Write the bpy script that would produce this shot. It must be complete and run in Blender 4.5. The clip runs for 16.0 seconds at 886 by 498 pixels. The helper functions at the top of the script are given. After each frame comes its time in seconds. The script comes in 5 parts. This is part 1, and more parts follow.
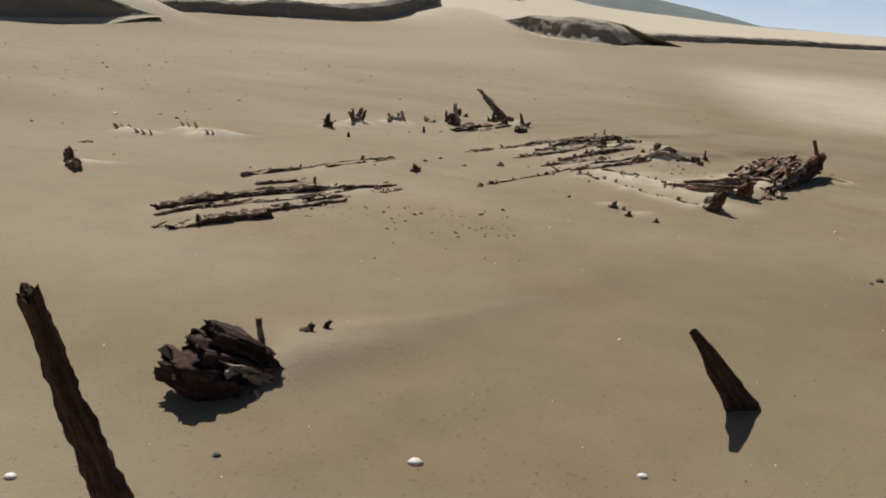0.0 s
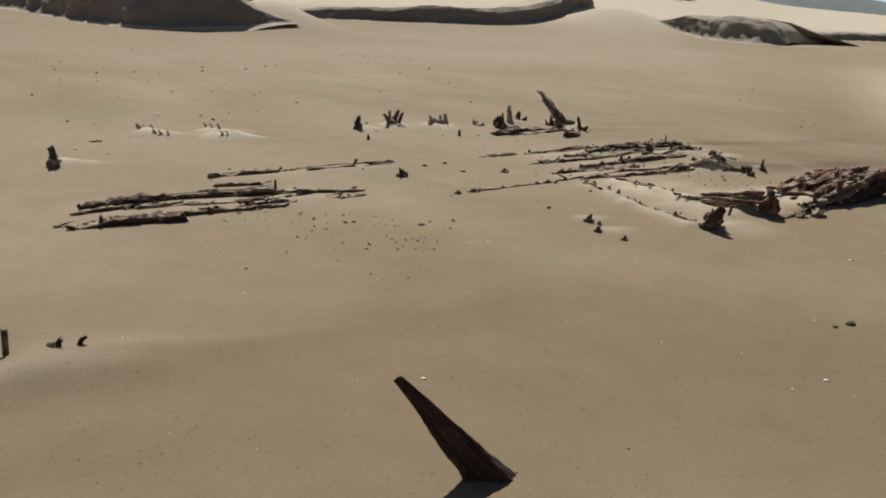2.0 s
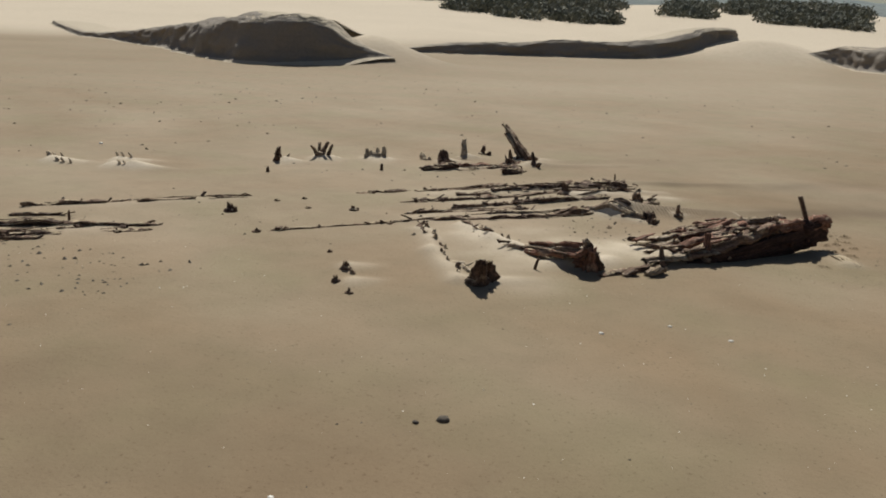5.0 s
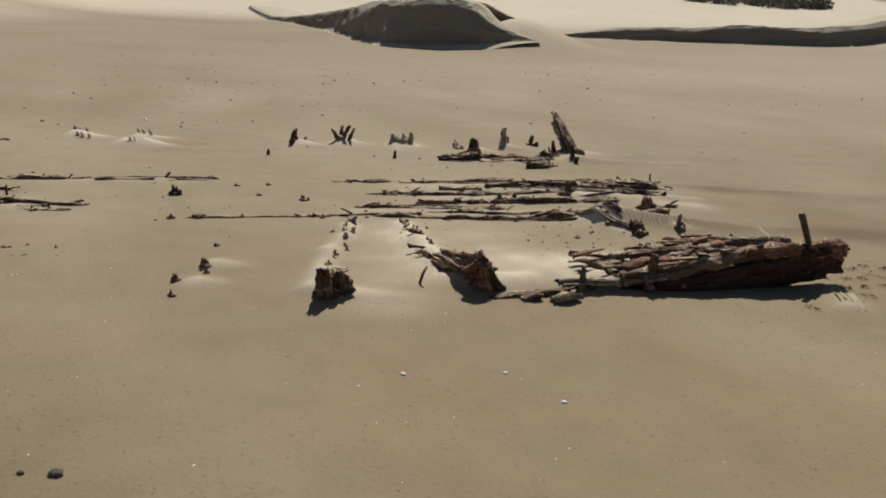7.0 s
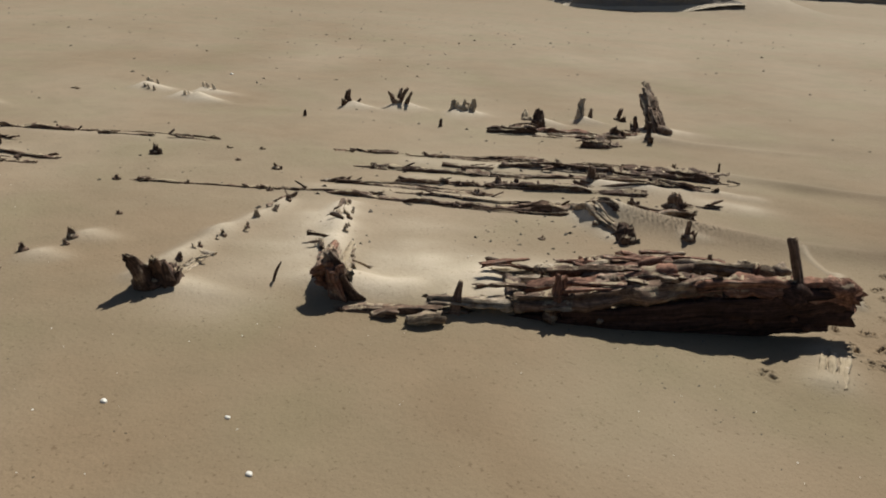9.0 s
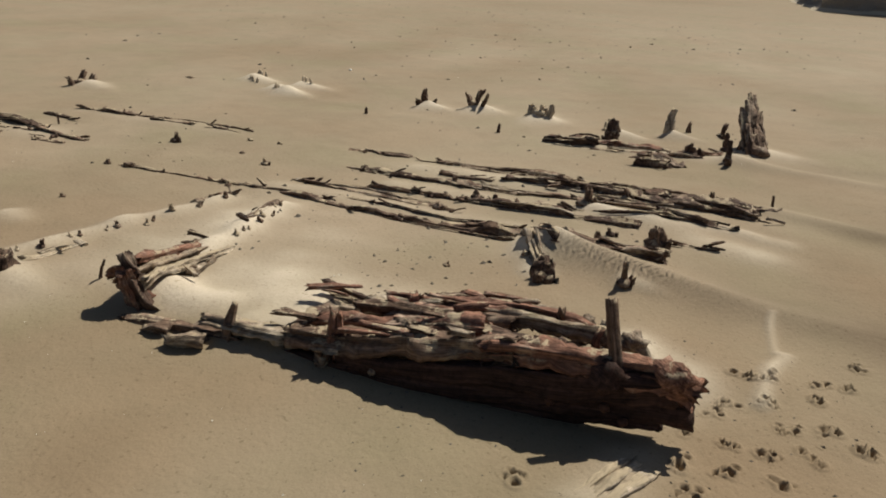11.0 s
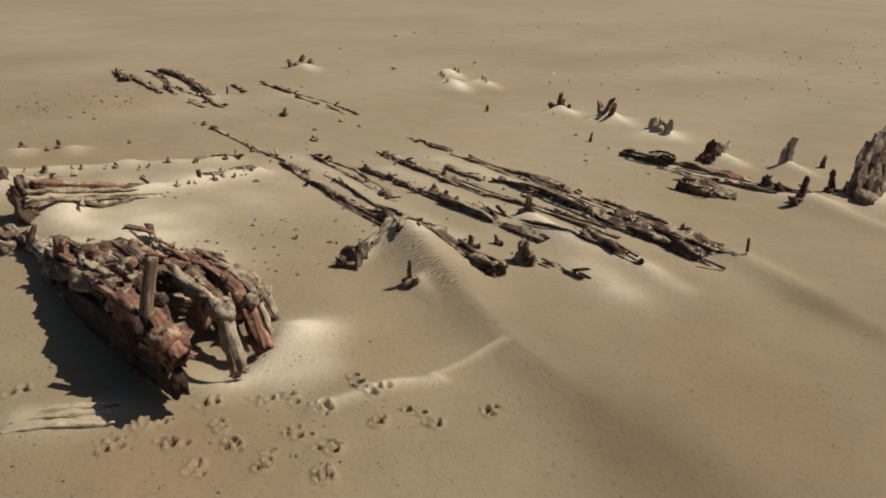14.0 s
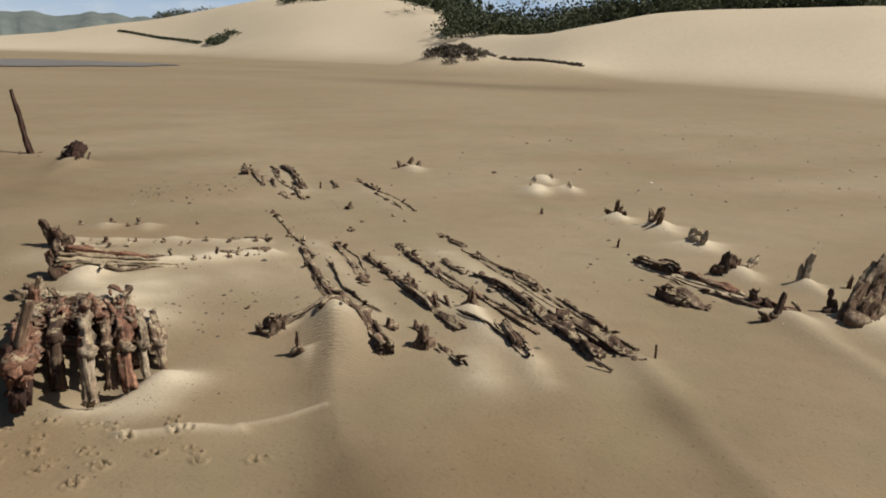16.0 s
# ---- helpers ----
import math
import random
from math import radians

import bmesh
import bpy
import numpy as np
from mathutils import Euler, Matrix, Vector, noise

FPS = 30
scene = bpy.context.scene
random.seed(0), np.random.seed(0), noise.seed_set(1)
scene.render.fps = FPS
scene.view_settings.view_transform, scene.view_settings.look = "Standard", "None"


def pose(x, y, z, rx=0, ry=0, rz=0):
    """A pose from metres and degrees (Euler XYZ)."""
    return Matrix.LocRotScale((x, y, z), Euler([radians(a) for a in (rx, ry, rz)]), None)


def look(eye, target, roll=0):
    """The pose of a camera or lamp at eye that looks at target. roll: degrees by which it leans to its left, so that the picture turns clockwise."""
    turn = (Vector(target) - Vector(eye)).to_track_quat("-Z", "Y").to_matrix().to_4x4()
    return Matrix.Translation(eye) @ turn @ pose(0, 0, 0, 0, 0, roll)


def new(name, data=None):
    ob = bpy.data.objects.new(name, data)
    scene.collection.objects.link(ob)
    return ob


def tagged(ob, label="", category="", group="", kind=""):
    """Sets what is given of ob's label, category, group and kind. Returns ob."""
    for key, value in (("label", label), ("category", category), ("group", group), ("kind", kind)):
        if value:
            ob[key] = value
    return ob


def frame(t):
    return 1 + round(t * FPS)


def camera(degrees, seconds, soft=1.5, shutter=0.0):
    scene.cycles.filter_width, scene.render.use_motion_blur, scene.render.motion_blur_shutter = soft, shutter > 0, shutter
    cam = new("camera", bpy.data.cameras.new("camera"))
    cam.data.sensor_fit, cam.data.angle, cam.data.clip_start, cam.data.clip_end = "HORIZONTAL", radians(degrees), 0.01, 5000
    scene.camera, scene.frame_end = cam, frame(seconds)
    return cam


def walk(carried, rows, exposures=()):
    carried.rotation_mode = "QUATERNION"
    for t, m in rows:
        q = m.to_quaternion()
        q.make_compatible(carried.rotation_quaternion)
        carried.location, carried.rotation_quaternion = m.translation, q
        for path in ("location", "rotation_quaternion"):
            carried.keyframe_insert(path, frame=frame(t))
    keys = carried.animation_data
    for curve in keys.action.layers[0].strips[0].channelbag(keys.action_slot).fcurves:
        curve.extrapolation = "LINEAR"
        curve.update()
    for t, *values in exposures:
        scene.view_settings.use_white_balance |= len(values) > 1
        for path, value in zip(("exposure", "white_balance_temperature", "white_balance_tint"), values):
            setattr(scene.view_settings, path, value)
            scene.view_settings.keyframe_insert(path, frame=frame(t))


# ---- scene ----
cam = camera(58.5, 16.0, soft=1.85)
METRES, EYE, TILT, LEAN, TURN = 14.851, 1.5, 0.0, 0.0, 0.0
ROWS = [
    (0.0, 0.0, 0.0, 0.0, 1.25, -17.13, -4.08),
    (0.5, 0.0285, 0.0031, 0.001, 4.06, -16.85, -3.98),
    (1.0, 0.0533, 0.0137, 0.0013, 6.76, -16.94, -3.47),
    (1.5, 0.0788, 0.0304, 0.0008, 10.03, -17.52, -2.95),
    (2.0, 0.1071, 0.0467, 0.0006, 13.19, -17.52, -2.72),
    (2.5, 0.1334, 0.0665, 0.0015, 16.17, -17.52, -2.42),
    (3.0, 0.163, 0.0807, 0.0019, 17.86, -16.89, -2.34),
    (3.5, 0.1889, 0.0981, 0.001, 19.57, -16.16, -2.32),
    (4.0, 0.218, 0.1159, 0.0007, 20.81, -15.75, -2.13),
    (6.5, 0.3374, 0.2345, -0.0014, 34.88, -16.34, -1.92),
    (7.0, 0.3513, 0.2673, -0.0028, 38.54, -16.93, -1.92),
    (7.5, 0.3627, 0.2997, -0.0032, 42.76, -17.77, -2.01),
    (8.0, 0.373, 0.3315, -0.0042, 46.39, -18.7, -1.86),
    (8.5, 0.3819, 0.362, -0.0049, 50.24, -19.47, -1.91),
    (11.0, 0.4103, 0.521, -0.0098, 73.26, -20.3, -1.41),
    (11.5, 0.415, 0.5485, -0.0098, 77.0, -19.85, -1.18),
    (12.0, 0.4171, 0.5807, -0.0093, 82.13, -19.51, -0.79),
    (12.5, 0.422, 0.609, -0.0099, 87.01, -19.4, -0.79),
    (13.0, 0.4231, 0.6383, -0.0116, 92.75, -19.45, -0.94),
    (13.5, 0.4221, 0.6649, -0.0122, 97.84, -19.98, -1.5),
    (14.0, 0.421, 0.6973, -0.0128, 102.19, -20.21, -1.74),
    (14.5, 0.4162, 0.7242, -0.012, 105.79, -19.87, -1.93),
    (15.0, 0.4152, 0.7558, -0.0112, 109.67, -17.72, -1.75),
    (15.5, 0.4109, 0.7782, -0.0106, 113.56, -15.59, -1.49),
    (16.0, 0.4092, 0.8031, -0.0085, 117.94, -13.2, -1.69),
]
walk(cam, [(t, pose(0, 0, EYE, TILT, LEAN, TURN) @ pose(METRES * x, METRES * y, METRES * z, 90 + pitch, roll, yaw)) for t, x, y, z, yaw, pitch, roll in ROWS],
     exposures=[(0.0, 0.0, 6500, 10), (8.0, 0.0, 6550, 10), (11.0, 0.09, 6800, 10), (13.0, 0.08, 7000, 10), (16.0, -0.03, 7000, 10)])

# ---- light ----
SUN = Vector((-0.47, 0.88, 0.0)).normalized()
ELEV = radians(51)
world = bpy.data.worlds.new("sky")
scene.world = world
world.use_nodes = True
wn = world.node_tree.nodes
sky = wn.new("ShaderNodeTexSky")
sky.sky_type = "NISHITA"
sky.sun_disc = False
sky.sun_elevation = ELEV
sky.sun_rotation = math.atan2(SUN.x, SUN.y)
sky.dust_density = 1.0
wn["Background"].inputs["Strength"].default_value = 0.042
world.node_tree.links.new(sky.outputs["Color"], wn["Background"].inputs["Color"])
sun_data = bpy.data.lights.new("sun", "SUN")
sun_data.energy, sun_data.angle, sun_data.color = 4.6, radians(0.53), (0.985, 0.965, 0.885)
sun = new("sun", sun_data)
sun.matrix_world = look(tuple(SUN * 30 * math.cos(ELEV) + Vector((0, 0, 30 * math.sin(ELEV)))), (0, 0, 0))


# ---- materials ----
def material(name):
    m = bpy.data.materials.new(name)
    m.use_nodes = True
    nt = m.node_tree
    return m, nt, nt.nodes["Principled BSDF"]


def tex(nt, kind, coords, scale, detail=4.0, rough=0.6, stretch=None, turn=0.0):
    mapping = nt.nodes.new("ShaderNodeMapping")
    mapping.inputs["Scale"].default_value = stretch or (1, 1, 1)
    mapping.inputs["Rotation"].default_value = (0, 0, turn)
    nt.links.new(coords, mapping.inputs["Vector"])
    n = nt.nodes.new("ShaderNodeTex" + kind)
    n.inputs["Scale"].default_value = scale
    if kind == "Noise":
        n.inputs["Detail"].default_value = detail
        n.inputs["Roughness"].default_value = rough
    nt.links.new(mapping.outputs["Vector"], n.inputs["Vector"])
    return n.outputs["Fac" if kind == "Noise" else "Distance"]


def ramp(nt, fac, stops):
    r = nt.nodes.new("ShaderNodeValToRGB")
    el = r.color_ramp.elements
    while len(el) < len(stops):
        el.new(0.5)
    for e, (p, c) in zip(el, stops):
        e.position, e.color = p, (*c, 1)
    nt.links.new(fac, r.inputs["Fac"])
    return r.outputs["Color"]


def mix(nt, fac, a, b, mode="MIX"):
    m = nt.nodes.new("ShaderNodeMix")
    m.data_type, m.blend_type = "RGBA", mode
    for value, slot in ((fac, 0), (a, 6), (b, 7)):
        if isinstance(value, (int, float)):
            m.inputs[slot].default_value = value
        elif isinstance(value, tuple):
            m.inputs[slot].default_value = (*value, 1)
        else:
            nt.links.new(value, m.inputs[slot])
    return m.outputs[2]


def relief(nt, bsdf, heights, distance):
    last = None
    for fac, strength in heights:
        b = nt.nodes.new("ShaderNodeBump")
        b.inputs["Strength"].default_value = strength
        b.inputs["Distance"].default_value = distance
        nt.links.new(fac, b.inputs["Height"])
        if last:
            nt.links.new(last, b.inputs["Normal"])
        last = b.outputs["Normal"]
    nt.links.new(last, bsdf.inputs["Normal"])


WIND = math.atan2(0.61, 0.79)


def sand_material():
    m, nt, bsdf = material("beach_sand")
    pos = nt.nodes.new("ShaderNodeNewGeometry").outputs["Position"]
    att = nt.nodes.new("ShaderNodeAttribute")
    att.attribute_name = "dry"
    broad = tex(nt, "Noise", pos, 0.16, 3, 0.55)
    streak = tex(nt, "Noise", pos, 0.8, 5, 0.6, (0.45, 1.2, 1), -WIND)
    grain = tex(nt, "Noise", pos, 160, 3, 0.7)
    mid = tex(nt, "Noise", pos, 14, 5, 0.65)
    damp = mix(nt, broad, (0.218, 0.158, 0.097), (0.262, 0.204, 0.131))
    damp = mix(nt, ramp(nt, streak, [(0.35, (0, 0, 0)), (0.75, (0.20, 0.20, 0.20))]), damp, (0.300, 0.240, 0.155))
    hue = ramp(nt, tex(nt, "Noise", pos, 0.9, 3, 0.5), [(0.36, (1.03, 0.985, 0.97)), (0.52, (1, 1, 1)), (0.68, (0.945, 1.0, 0.945))])
    damp = mix(nt, 1.0, damp, hue, "MULTIPLY")
    shade_tone = nt.nodes.new("ShaderNodeAttribute")
    shade_tone.attribute_name = "shade_tone"
    # painted shade of swales and dune foot, plus darker sand patches
    damp = mix(nt, shade_tone.outputs["Fac"], damp, (0.135, 0.096, 0.058))
    dry = mix(nt, mid, (0.53, 0.445, 0.335), (0.62, 0.535, 0.42))
    base = mix(nt, att.outputs["Fac"], damp, dry)
    speck = ramp(nt, grain, [(0.30, (0.55, 0.5, 0.46)), (0.5, (1, 1, 1)), (0.72, (1.0, 1.0, 1.0)), (0.8, (1.25, 1.25, 1.25))])
    base = mix(nt, 0.35, base, speck, "MULTIPLY")
    blot = ramp(nt, tex(nt, "Noise", pos, 3.2, 5, 0.6), [(0.32, (0.80, 0.79, 0.77)), (0.62, (1.04, 1.04, 1.04))])
    base = mix(nt, 0.4, base, blot, "MULTIPLY")
    grit = ramp(nt, tex(nt, "Noise", pos, 55, 2, 0.5), [(0.27, (0.52, 0.47, 0.42)), (0.36, (1, 1, 1))])
    base = mix(nt, 0.6, base, grit, "MULTIPLY")
    nt.links.new(base, bsdf.inputs["Base Color"])
    bsdf.inputs["Roughness"].default_value = 0.93
    bsdf.inputs["Specular IOR Level"].default_value = 0.2
    rip = nt.nodes.new("ShaderNodeTexWave")
    rip.wave_type, rip.bands_direction = "BANDS", "X"
    rip.inputs["Scale"].default_value = 9.0
    rip.inputs["Distortion"].default_value = 5.0
    rip.inputs["Detail"].default_value = 2.0
    rip.inputs["Detail Scale"].default_value = 1.5
    turn = nt.nodes.new("ShaderNodeMapping")
    turn.inputs["Rotation"].default_value = (0, 0, -WIND)
    nt.links.new(pos, turn.inputs["Vector"])
    nt.links.new(turn.outputs["Vector"], rip.inputs["Vector"])
    where = nt.nodes.new("ShaderNodeAttribute")
    where.attribute_name = "ripple"
    amount = nt.nodes.new("ShaderNodeMath")
    amount.operation = "MULTIPLY"
    gain = nt.nodes.new("ShaderNodeMath")
    gain.operation = "MULTIPLY"
    gain.inputs[1].default_value = 0.9
    nt.links.new(rip.outputs["Fac"], amount.inputs[0])
    nt.links.new(where.outputs["Fac"], gain.inputs[0])
    nt.links.new(gain.outputs[0], amount.inputs[1])
    pock = tex(nt, "Noise", pos, 42, 4, 0.6)
    relief(nt, bsdf, [(mid, 0.16), (pock, 0.36), (grain, 0.10), (amount.outputs[0], 1.0)], 0.012)
    return m


def wood_material(name, dark, light, pale, worn=0.55, dust=0.62):
    """Weathered timber: grain along each piece's own x axis, bleached in patches, rust and tar stains."""
    m, nt, bsdf = material(name)
    uv = nt.nodes.new("ShaderNodeAttribute")
    uv.attribute_name = "along"
    co = uv.outputs["Vector"]
    geo = nt.nodes.new("ShaderNodeNewGeometry")
    pos = geo.outputs["Position"]
    fibre = tex(nt, "Noise", co, 60, 4, 0.7, (0.05, 1, 1))
    fine = tex(nt, "Noise", co, 190, 3, 0.7, (0.04, 1, 1))
    patch = tex(nt, "Noise", pos, 7, 5, 0.65)
    c = mix(nt, ramp(nt, fibre, [(0.33, (0, 0, 0)), (0.66, (1, 1, 1))]), dark, light)
    c = mix(nt, ramp(nt, patch, [(worn, (0, 0, 0)), (worn + 0.14, (0.8, 0.8, 0.8))]), c, pale)
    c = mix(nt, 0.8, c, ramp(nt, fine, [(0.3, (0.35, 0.32, 0.30)), (0.55, (1, 1, 1)), (0.75, (1.35, 1.32, 1.28))]), "MULTIPLY")
    pit = tex(nt, "Noise", pos, 38, 4, 0.7)
    c = mix(nt, 0.65, c, ramp(nt, pit, [(0.34, (0.40, 0.38, 0.36)), (0.48, (1, 1, 1)), (0.66, (1.4, 1.38, 1.32))]), "MULTIPLY")
    # blown sand caught on flat tops
    up = nt.nodes.new("ShaderNodeSeparateXYZ")
    nt.links.new(geo.outputs["Normal"], up.inputs[0])
    caught = nt.nodes.new("ShaderNodeMath")
    caught.operation = "MULTIPLY"
    nt.links.new(up.outputs["Z"], caught.inputs[0])
    nt.links.new(ramp(nt, tex(nt, "Noise", pos, 6.5, 6, 0.72), [(0.66 - 0.3 * dust, (0, 0, 0)), (0.76 - 0.3 * dust, (1, 1, 1))]), caught.inputs[1])
    c = mix(nt, ramp(nt, caught.outputs[0], [(0.45, (0, 0, 0)), (0.75, (0.92, 0.92, 0.92))]), c, (0.42, 0.335, 0.225))
    nt.links.new(c, bsdf.inputs["Base Color"])
    bsdf.inputs["Roughness"].default_value = 0.88
    bsdf.inputs["Specular IOR Level"].default_value = 0.25
    relief(nt, bsdf, [(fibre, 0.8), (patch, 0.5), (pit, 0.6), (fine, 0.5)], 0.009)
    return m


def plain_material(name, a, b, scale, rough=0.9, bump=0.4):
    m, nt, bsdf = material(name)
    pos = nt.nodes.new("ShaderNodeNewGeometry").outputs["Position"]
    n = tex(nt, "Noise", pos, scale, 6, 0.65)
    nt.links.new(mix(nt, ramp(nt, n, [(0.3, (0, 0, 0)), (0.7, (1, 1, 1))]), a, b), bsdf.inputs["Base Color"])
    bsdf.inputs["Roughness"].default_value = rough
    relief(nt, bsdf, [(n, bump)], 0.3 / scale)
    return m


def bank_material():
    m, nt, bsdf = material("bank_soil")
    pos = nt.nodes.new("ShaderNodeNewGeometry").outputs["Position"]
    att = nt.nodes.new("ShaderNodeAttribute")
    att.attribute_name = "soil"
    n = tex(nt, "Noise", pos, 1.1, 7, 0.72, (0.5, 0.5, 5.0))
    f = tex(nt, "Noise", pos, 9, 5, 0.7)
    soil = mix(nt, f, (0.190, 0.162, 0.132), (0.310, 0.265, 0.215))
    sand = mix(nt, f, (0.40, 0.335, 0.245), (0.53, 0.45, 0.335))
    edge = nt.nodes.new("ShaderNodeMath")
    edge.operation = "MULTIPLY_ADD"
    nt.links.new(n, edge.inputs[0])
    nt.links.new(att.outputs["Fac"], edge.inputs[2])
    k = ramp(nt, edge.outputs[0], [(0.98, (0, 0, 0)), (1.0, (1, 1, 1))])
    edge.inputs[1].default_value = 1.0
    nt.links.new(mix(nt, k, sand, soil), bsdf.inputs["Base Color"])
    bsdf.inputs["Roughness"].default_value = 0.95
    relief(nt, bsdf, [(n, 0.6), (f, 0.5)], 0.12)
    return m


SAND = sand_material()
WOOD = wood_material("weathered_timber", (0.062, 0.039, 0.028), (0.270, 0.178, 0.125), (0.46, 0.37, 0.275), 0.52, 0.62)
RED = wood_material("rust_stained_timber", (0.075, 0.034, 0.024), (0.360, 0.190, 0.130), (0.50, 0.38, 0.29), 0.53, 0.52)
DARK = wood_material("tarred_timber", (0.036, 0.023, 0.018), (0.170, 0.106, 0.076), (0.40, 0.31, 0.23), 0.55, 0.66)
# dark wood with the shade of faces turned from the sun in its colour
DARK_SHADED = wood_material("dark_shaded_timber", (0.026, 0.014, 0.011), (0.100, 0.054, 0.042), (0.13, 0.09, 0.065), 0.66, 0.2)
PALE = wood_material("bleached_timber", (0.14, 0.10, 0.07), (0.38, 0.29, 0.21), (0.52, 0.44, 0.34), 0.48)
SANDY = wood_material("sand_caked_timber", (0.33, 0.26, 0.185), (0.52, 0.43, 0.325), (0.58, 0.49, 0.38), 0.46, 0.9)
RUST = plain_material("rusted_iron", (0.045, 0.018, 0.010), (0.15, 0.062, 0.03), 60)
SHELL = plain_material("shell_white", (0.62, 0.58, 0.5), (0.85, 0.82, 0.76), 120, 0.5)
STONE = plain_material("dark_stone", (0.05, 0.04, 0.03), (0.16, 0.13, 0.10), 60)
BANK = bank_material()
LEAF = plain_material("dune_scrub_leaf", (0.032, 0.044, 0.024), (0.085, 0.100, 0.052), 0.4)
# paler leaf copy: distance haze over the inland scrub is in its colour
HAZE_LEAF = plain_material("hazed_scrub_leaf", (0.10, 0.105, 0.080), (0.20, 0.20, 0.150), 0.8)
# wooded hill colour with the haze of distance mixed in
HAZE_HILL = plain_material("hazed_wooded_hill", (0.10, 0.13, 0.13), (0.17, 0.19, 0.18), 0.02)


# ---- ground shape ----
def lattice(ix, iy, seed):
    v = np.sin(ix * 127.1 + iy * 311.7 + seed * 74.7) * 43758.5453
    return v - np.floor(v)


def wave(x, y, seed):
    """Smooth noise between -1 and 1."""
    ix, iy = np.floor(x), np.floor(y)
    fx, fy = x - ix, y - iy
    fx, fy = fx * fx * (3 - 2 * fx), fy * fy * (3 - 2 * fy)
    a = lattice(ix, iy, seed) * (1 - fx) + lattice(ix + 1, iy, seed) * fx
    b = lattice(ix, iy + 1, seed) * (1 - fx) + lattice(ix + 1, iy + 1, seed) * fx
    return 2 * (a * (1 - fy) + b * fy) - 1


def step(a, b, v):
    t = np.clip((v - a) / (b - a), 0, 1)
    return t * t * (3 - 2 * t)


# drifts behind the wood, along the wind: x, y, length, width, height, dry
DRIFTS = [
    (2.60, 9.44, 2.1, 0.17, 0.120, 0.12), (2.50, 9.36, 0.35, 0.13, 0.05, 0.9),
    (-0.62, 3.20, 2.0, 0.20, 0.075, 0.12), (-0.75, 2.92, 1.0, 0.14, 0.05, 0.25),
    (0.98, 11.68, 1.8, 0.13, 0.05, 0.16), (2.20, 11.05, 2.2, 0.10, 0.035, 0.06),
    (-1.47, 9.90, 0.35, 0.14, 0.075, 1.3), (-1.27, 10.36, 0.40, 0.17, 0.095, 1.3), (-0.78, 10.80, 0.40, 0.18, 0.080, 1.3),
    (-0.03, 11.24, 0.4, 0.13, 0.07, 0.9), (0.06, 11.70, 0.35, 0.11, 0.08, 0.9), (0.70, 12.08, 0.6, 0.20, 0.06, 0.9),
    (-3.15, 6.62, 0.5, 0.15, 0.06, 0.8), (-2.75, 8.55, 0.6, 0.16, 0.07, 1.2), (-2.50, 8.60, 0.5, 0.13, 0.07, 1.2),
    (-3.45, 8.35, 0.6, 0.15, 0.07, 1.2), (-3.0, 8.85, 0.6, 0.14, 0.06, 1.2),
    (1.95, 9.98, 0.6, 0.08, 0.03, 0.7), (1.60, 6.38, 0.3, 0.10, 0.03, 0.5), (1.40, 6.66, 0.3, 0.10, 0.03, 0.5),
    (2.30, 6.80, 0.5, 0.10, 0.03, 0.6), (2.72, 7.50, 0.5, 0.13, 0.05, 0.9), (3.05, 9.58, 0.25, 0.05, 0.02, 0.6),
]
# raised ridges of dry sand over buried planks: x0, y0, x1, y1, width, height, dry
RIDGES = [
    (2.15, 6.72, 1.34, 7.83, 0.075, 0.045, 0.6), (2.30, 7.66, 1.57, 8.15, 0.075, 0.045, 0.7),
    (2.45, 7.45, 1.75, 7.95, 0.16, 0.015, 0.5), (2.6, 7.45, 2.9, 7.75, 0.10, 0.035, 0.7),
    (4.14, 9.52, 3.82, 9.84, 0.034, 0.022, 0.62), (3.82, 9.84, 3.52, 10.04, 0.020, 0.012, 0.35), (3.66, 9.22, 4.05, 9.16, 0.09, 0.04, 0.75),
    (3.6, 9.30, 3.95, 9.36, 0.12, 0.020, 0.8), (4.47, 8.68, 4.33, 8.92, 0.10, 0.03, 0.4),
    (1.1, 8.2, 2.4, 9.6, 0.10, 0.018, 0.22), (1.2, 8.9, 2.4, 10.3, 0.12, 0.02, 0.25), (0.8, 9.2, 2.0, 10.7, 0.12, 0.02, 0.25), (2.0, 10.0, 2.7, 10.75, 0.08, 0.03, 0.5),
    (-1.9, 5.3, -0.8, 6.5, 0.20, 0.02, 0.3), (-1.7, 6.7, -0.6, 7.9, 0.12, 0.015, 0.15), (0.1, 10.6, 1.0, 11.8, 0.12, 0.02, 0.5),
    (2.84, 9.24, 2.36, 9.38, 0.07, 0.025, 0.8), (2.55, 6.95, 1.6, 7.95, 0.30, 0.012, 0.34), (2.75, 7.95, 2.1, 8.3, 0.35, 0.01, 0.30),
    (3.66, 8.80, 3.90, 9.12, 0.17, -0.09, 0.2), (3.20, 7.90, 3.42, 8.30, 0.15, 0.075, 0.75), (2.95, 8.02, 3.25, 8.45, 0.14, 0.03, 0.5), (1.1, 8.05, 2.7, 9.75, 0.3, 0.0, 0.12), (0.9, 9.3, 2.3, 10.9, 0.35, 0.0, 0.14), (2.62, 10.3, 2.9, 10.5, 0.12, 0.02, 0.5), (2.6, 7.9, 3.1, 8.5, 0.25, 0.02, 0.55),
]
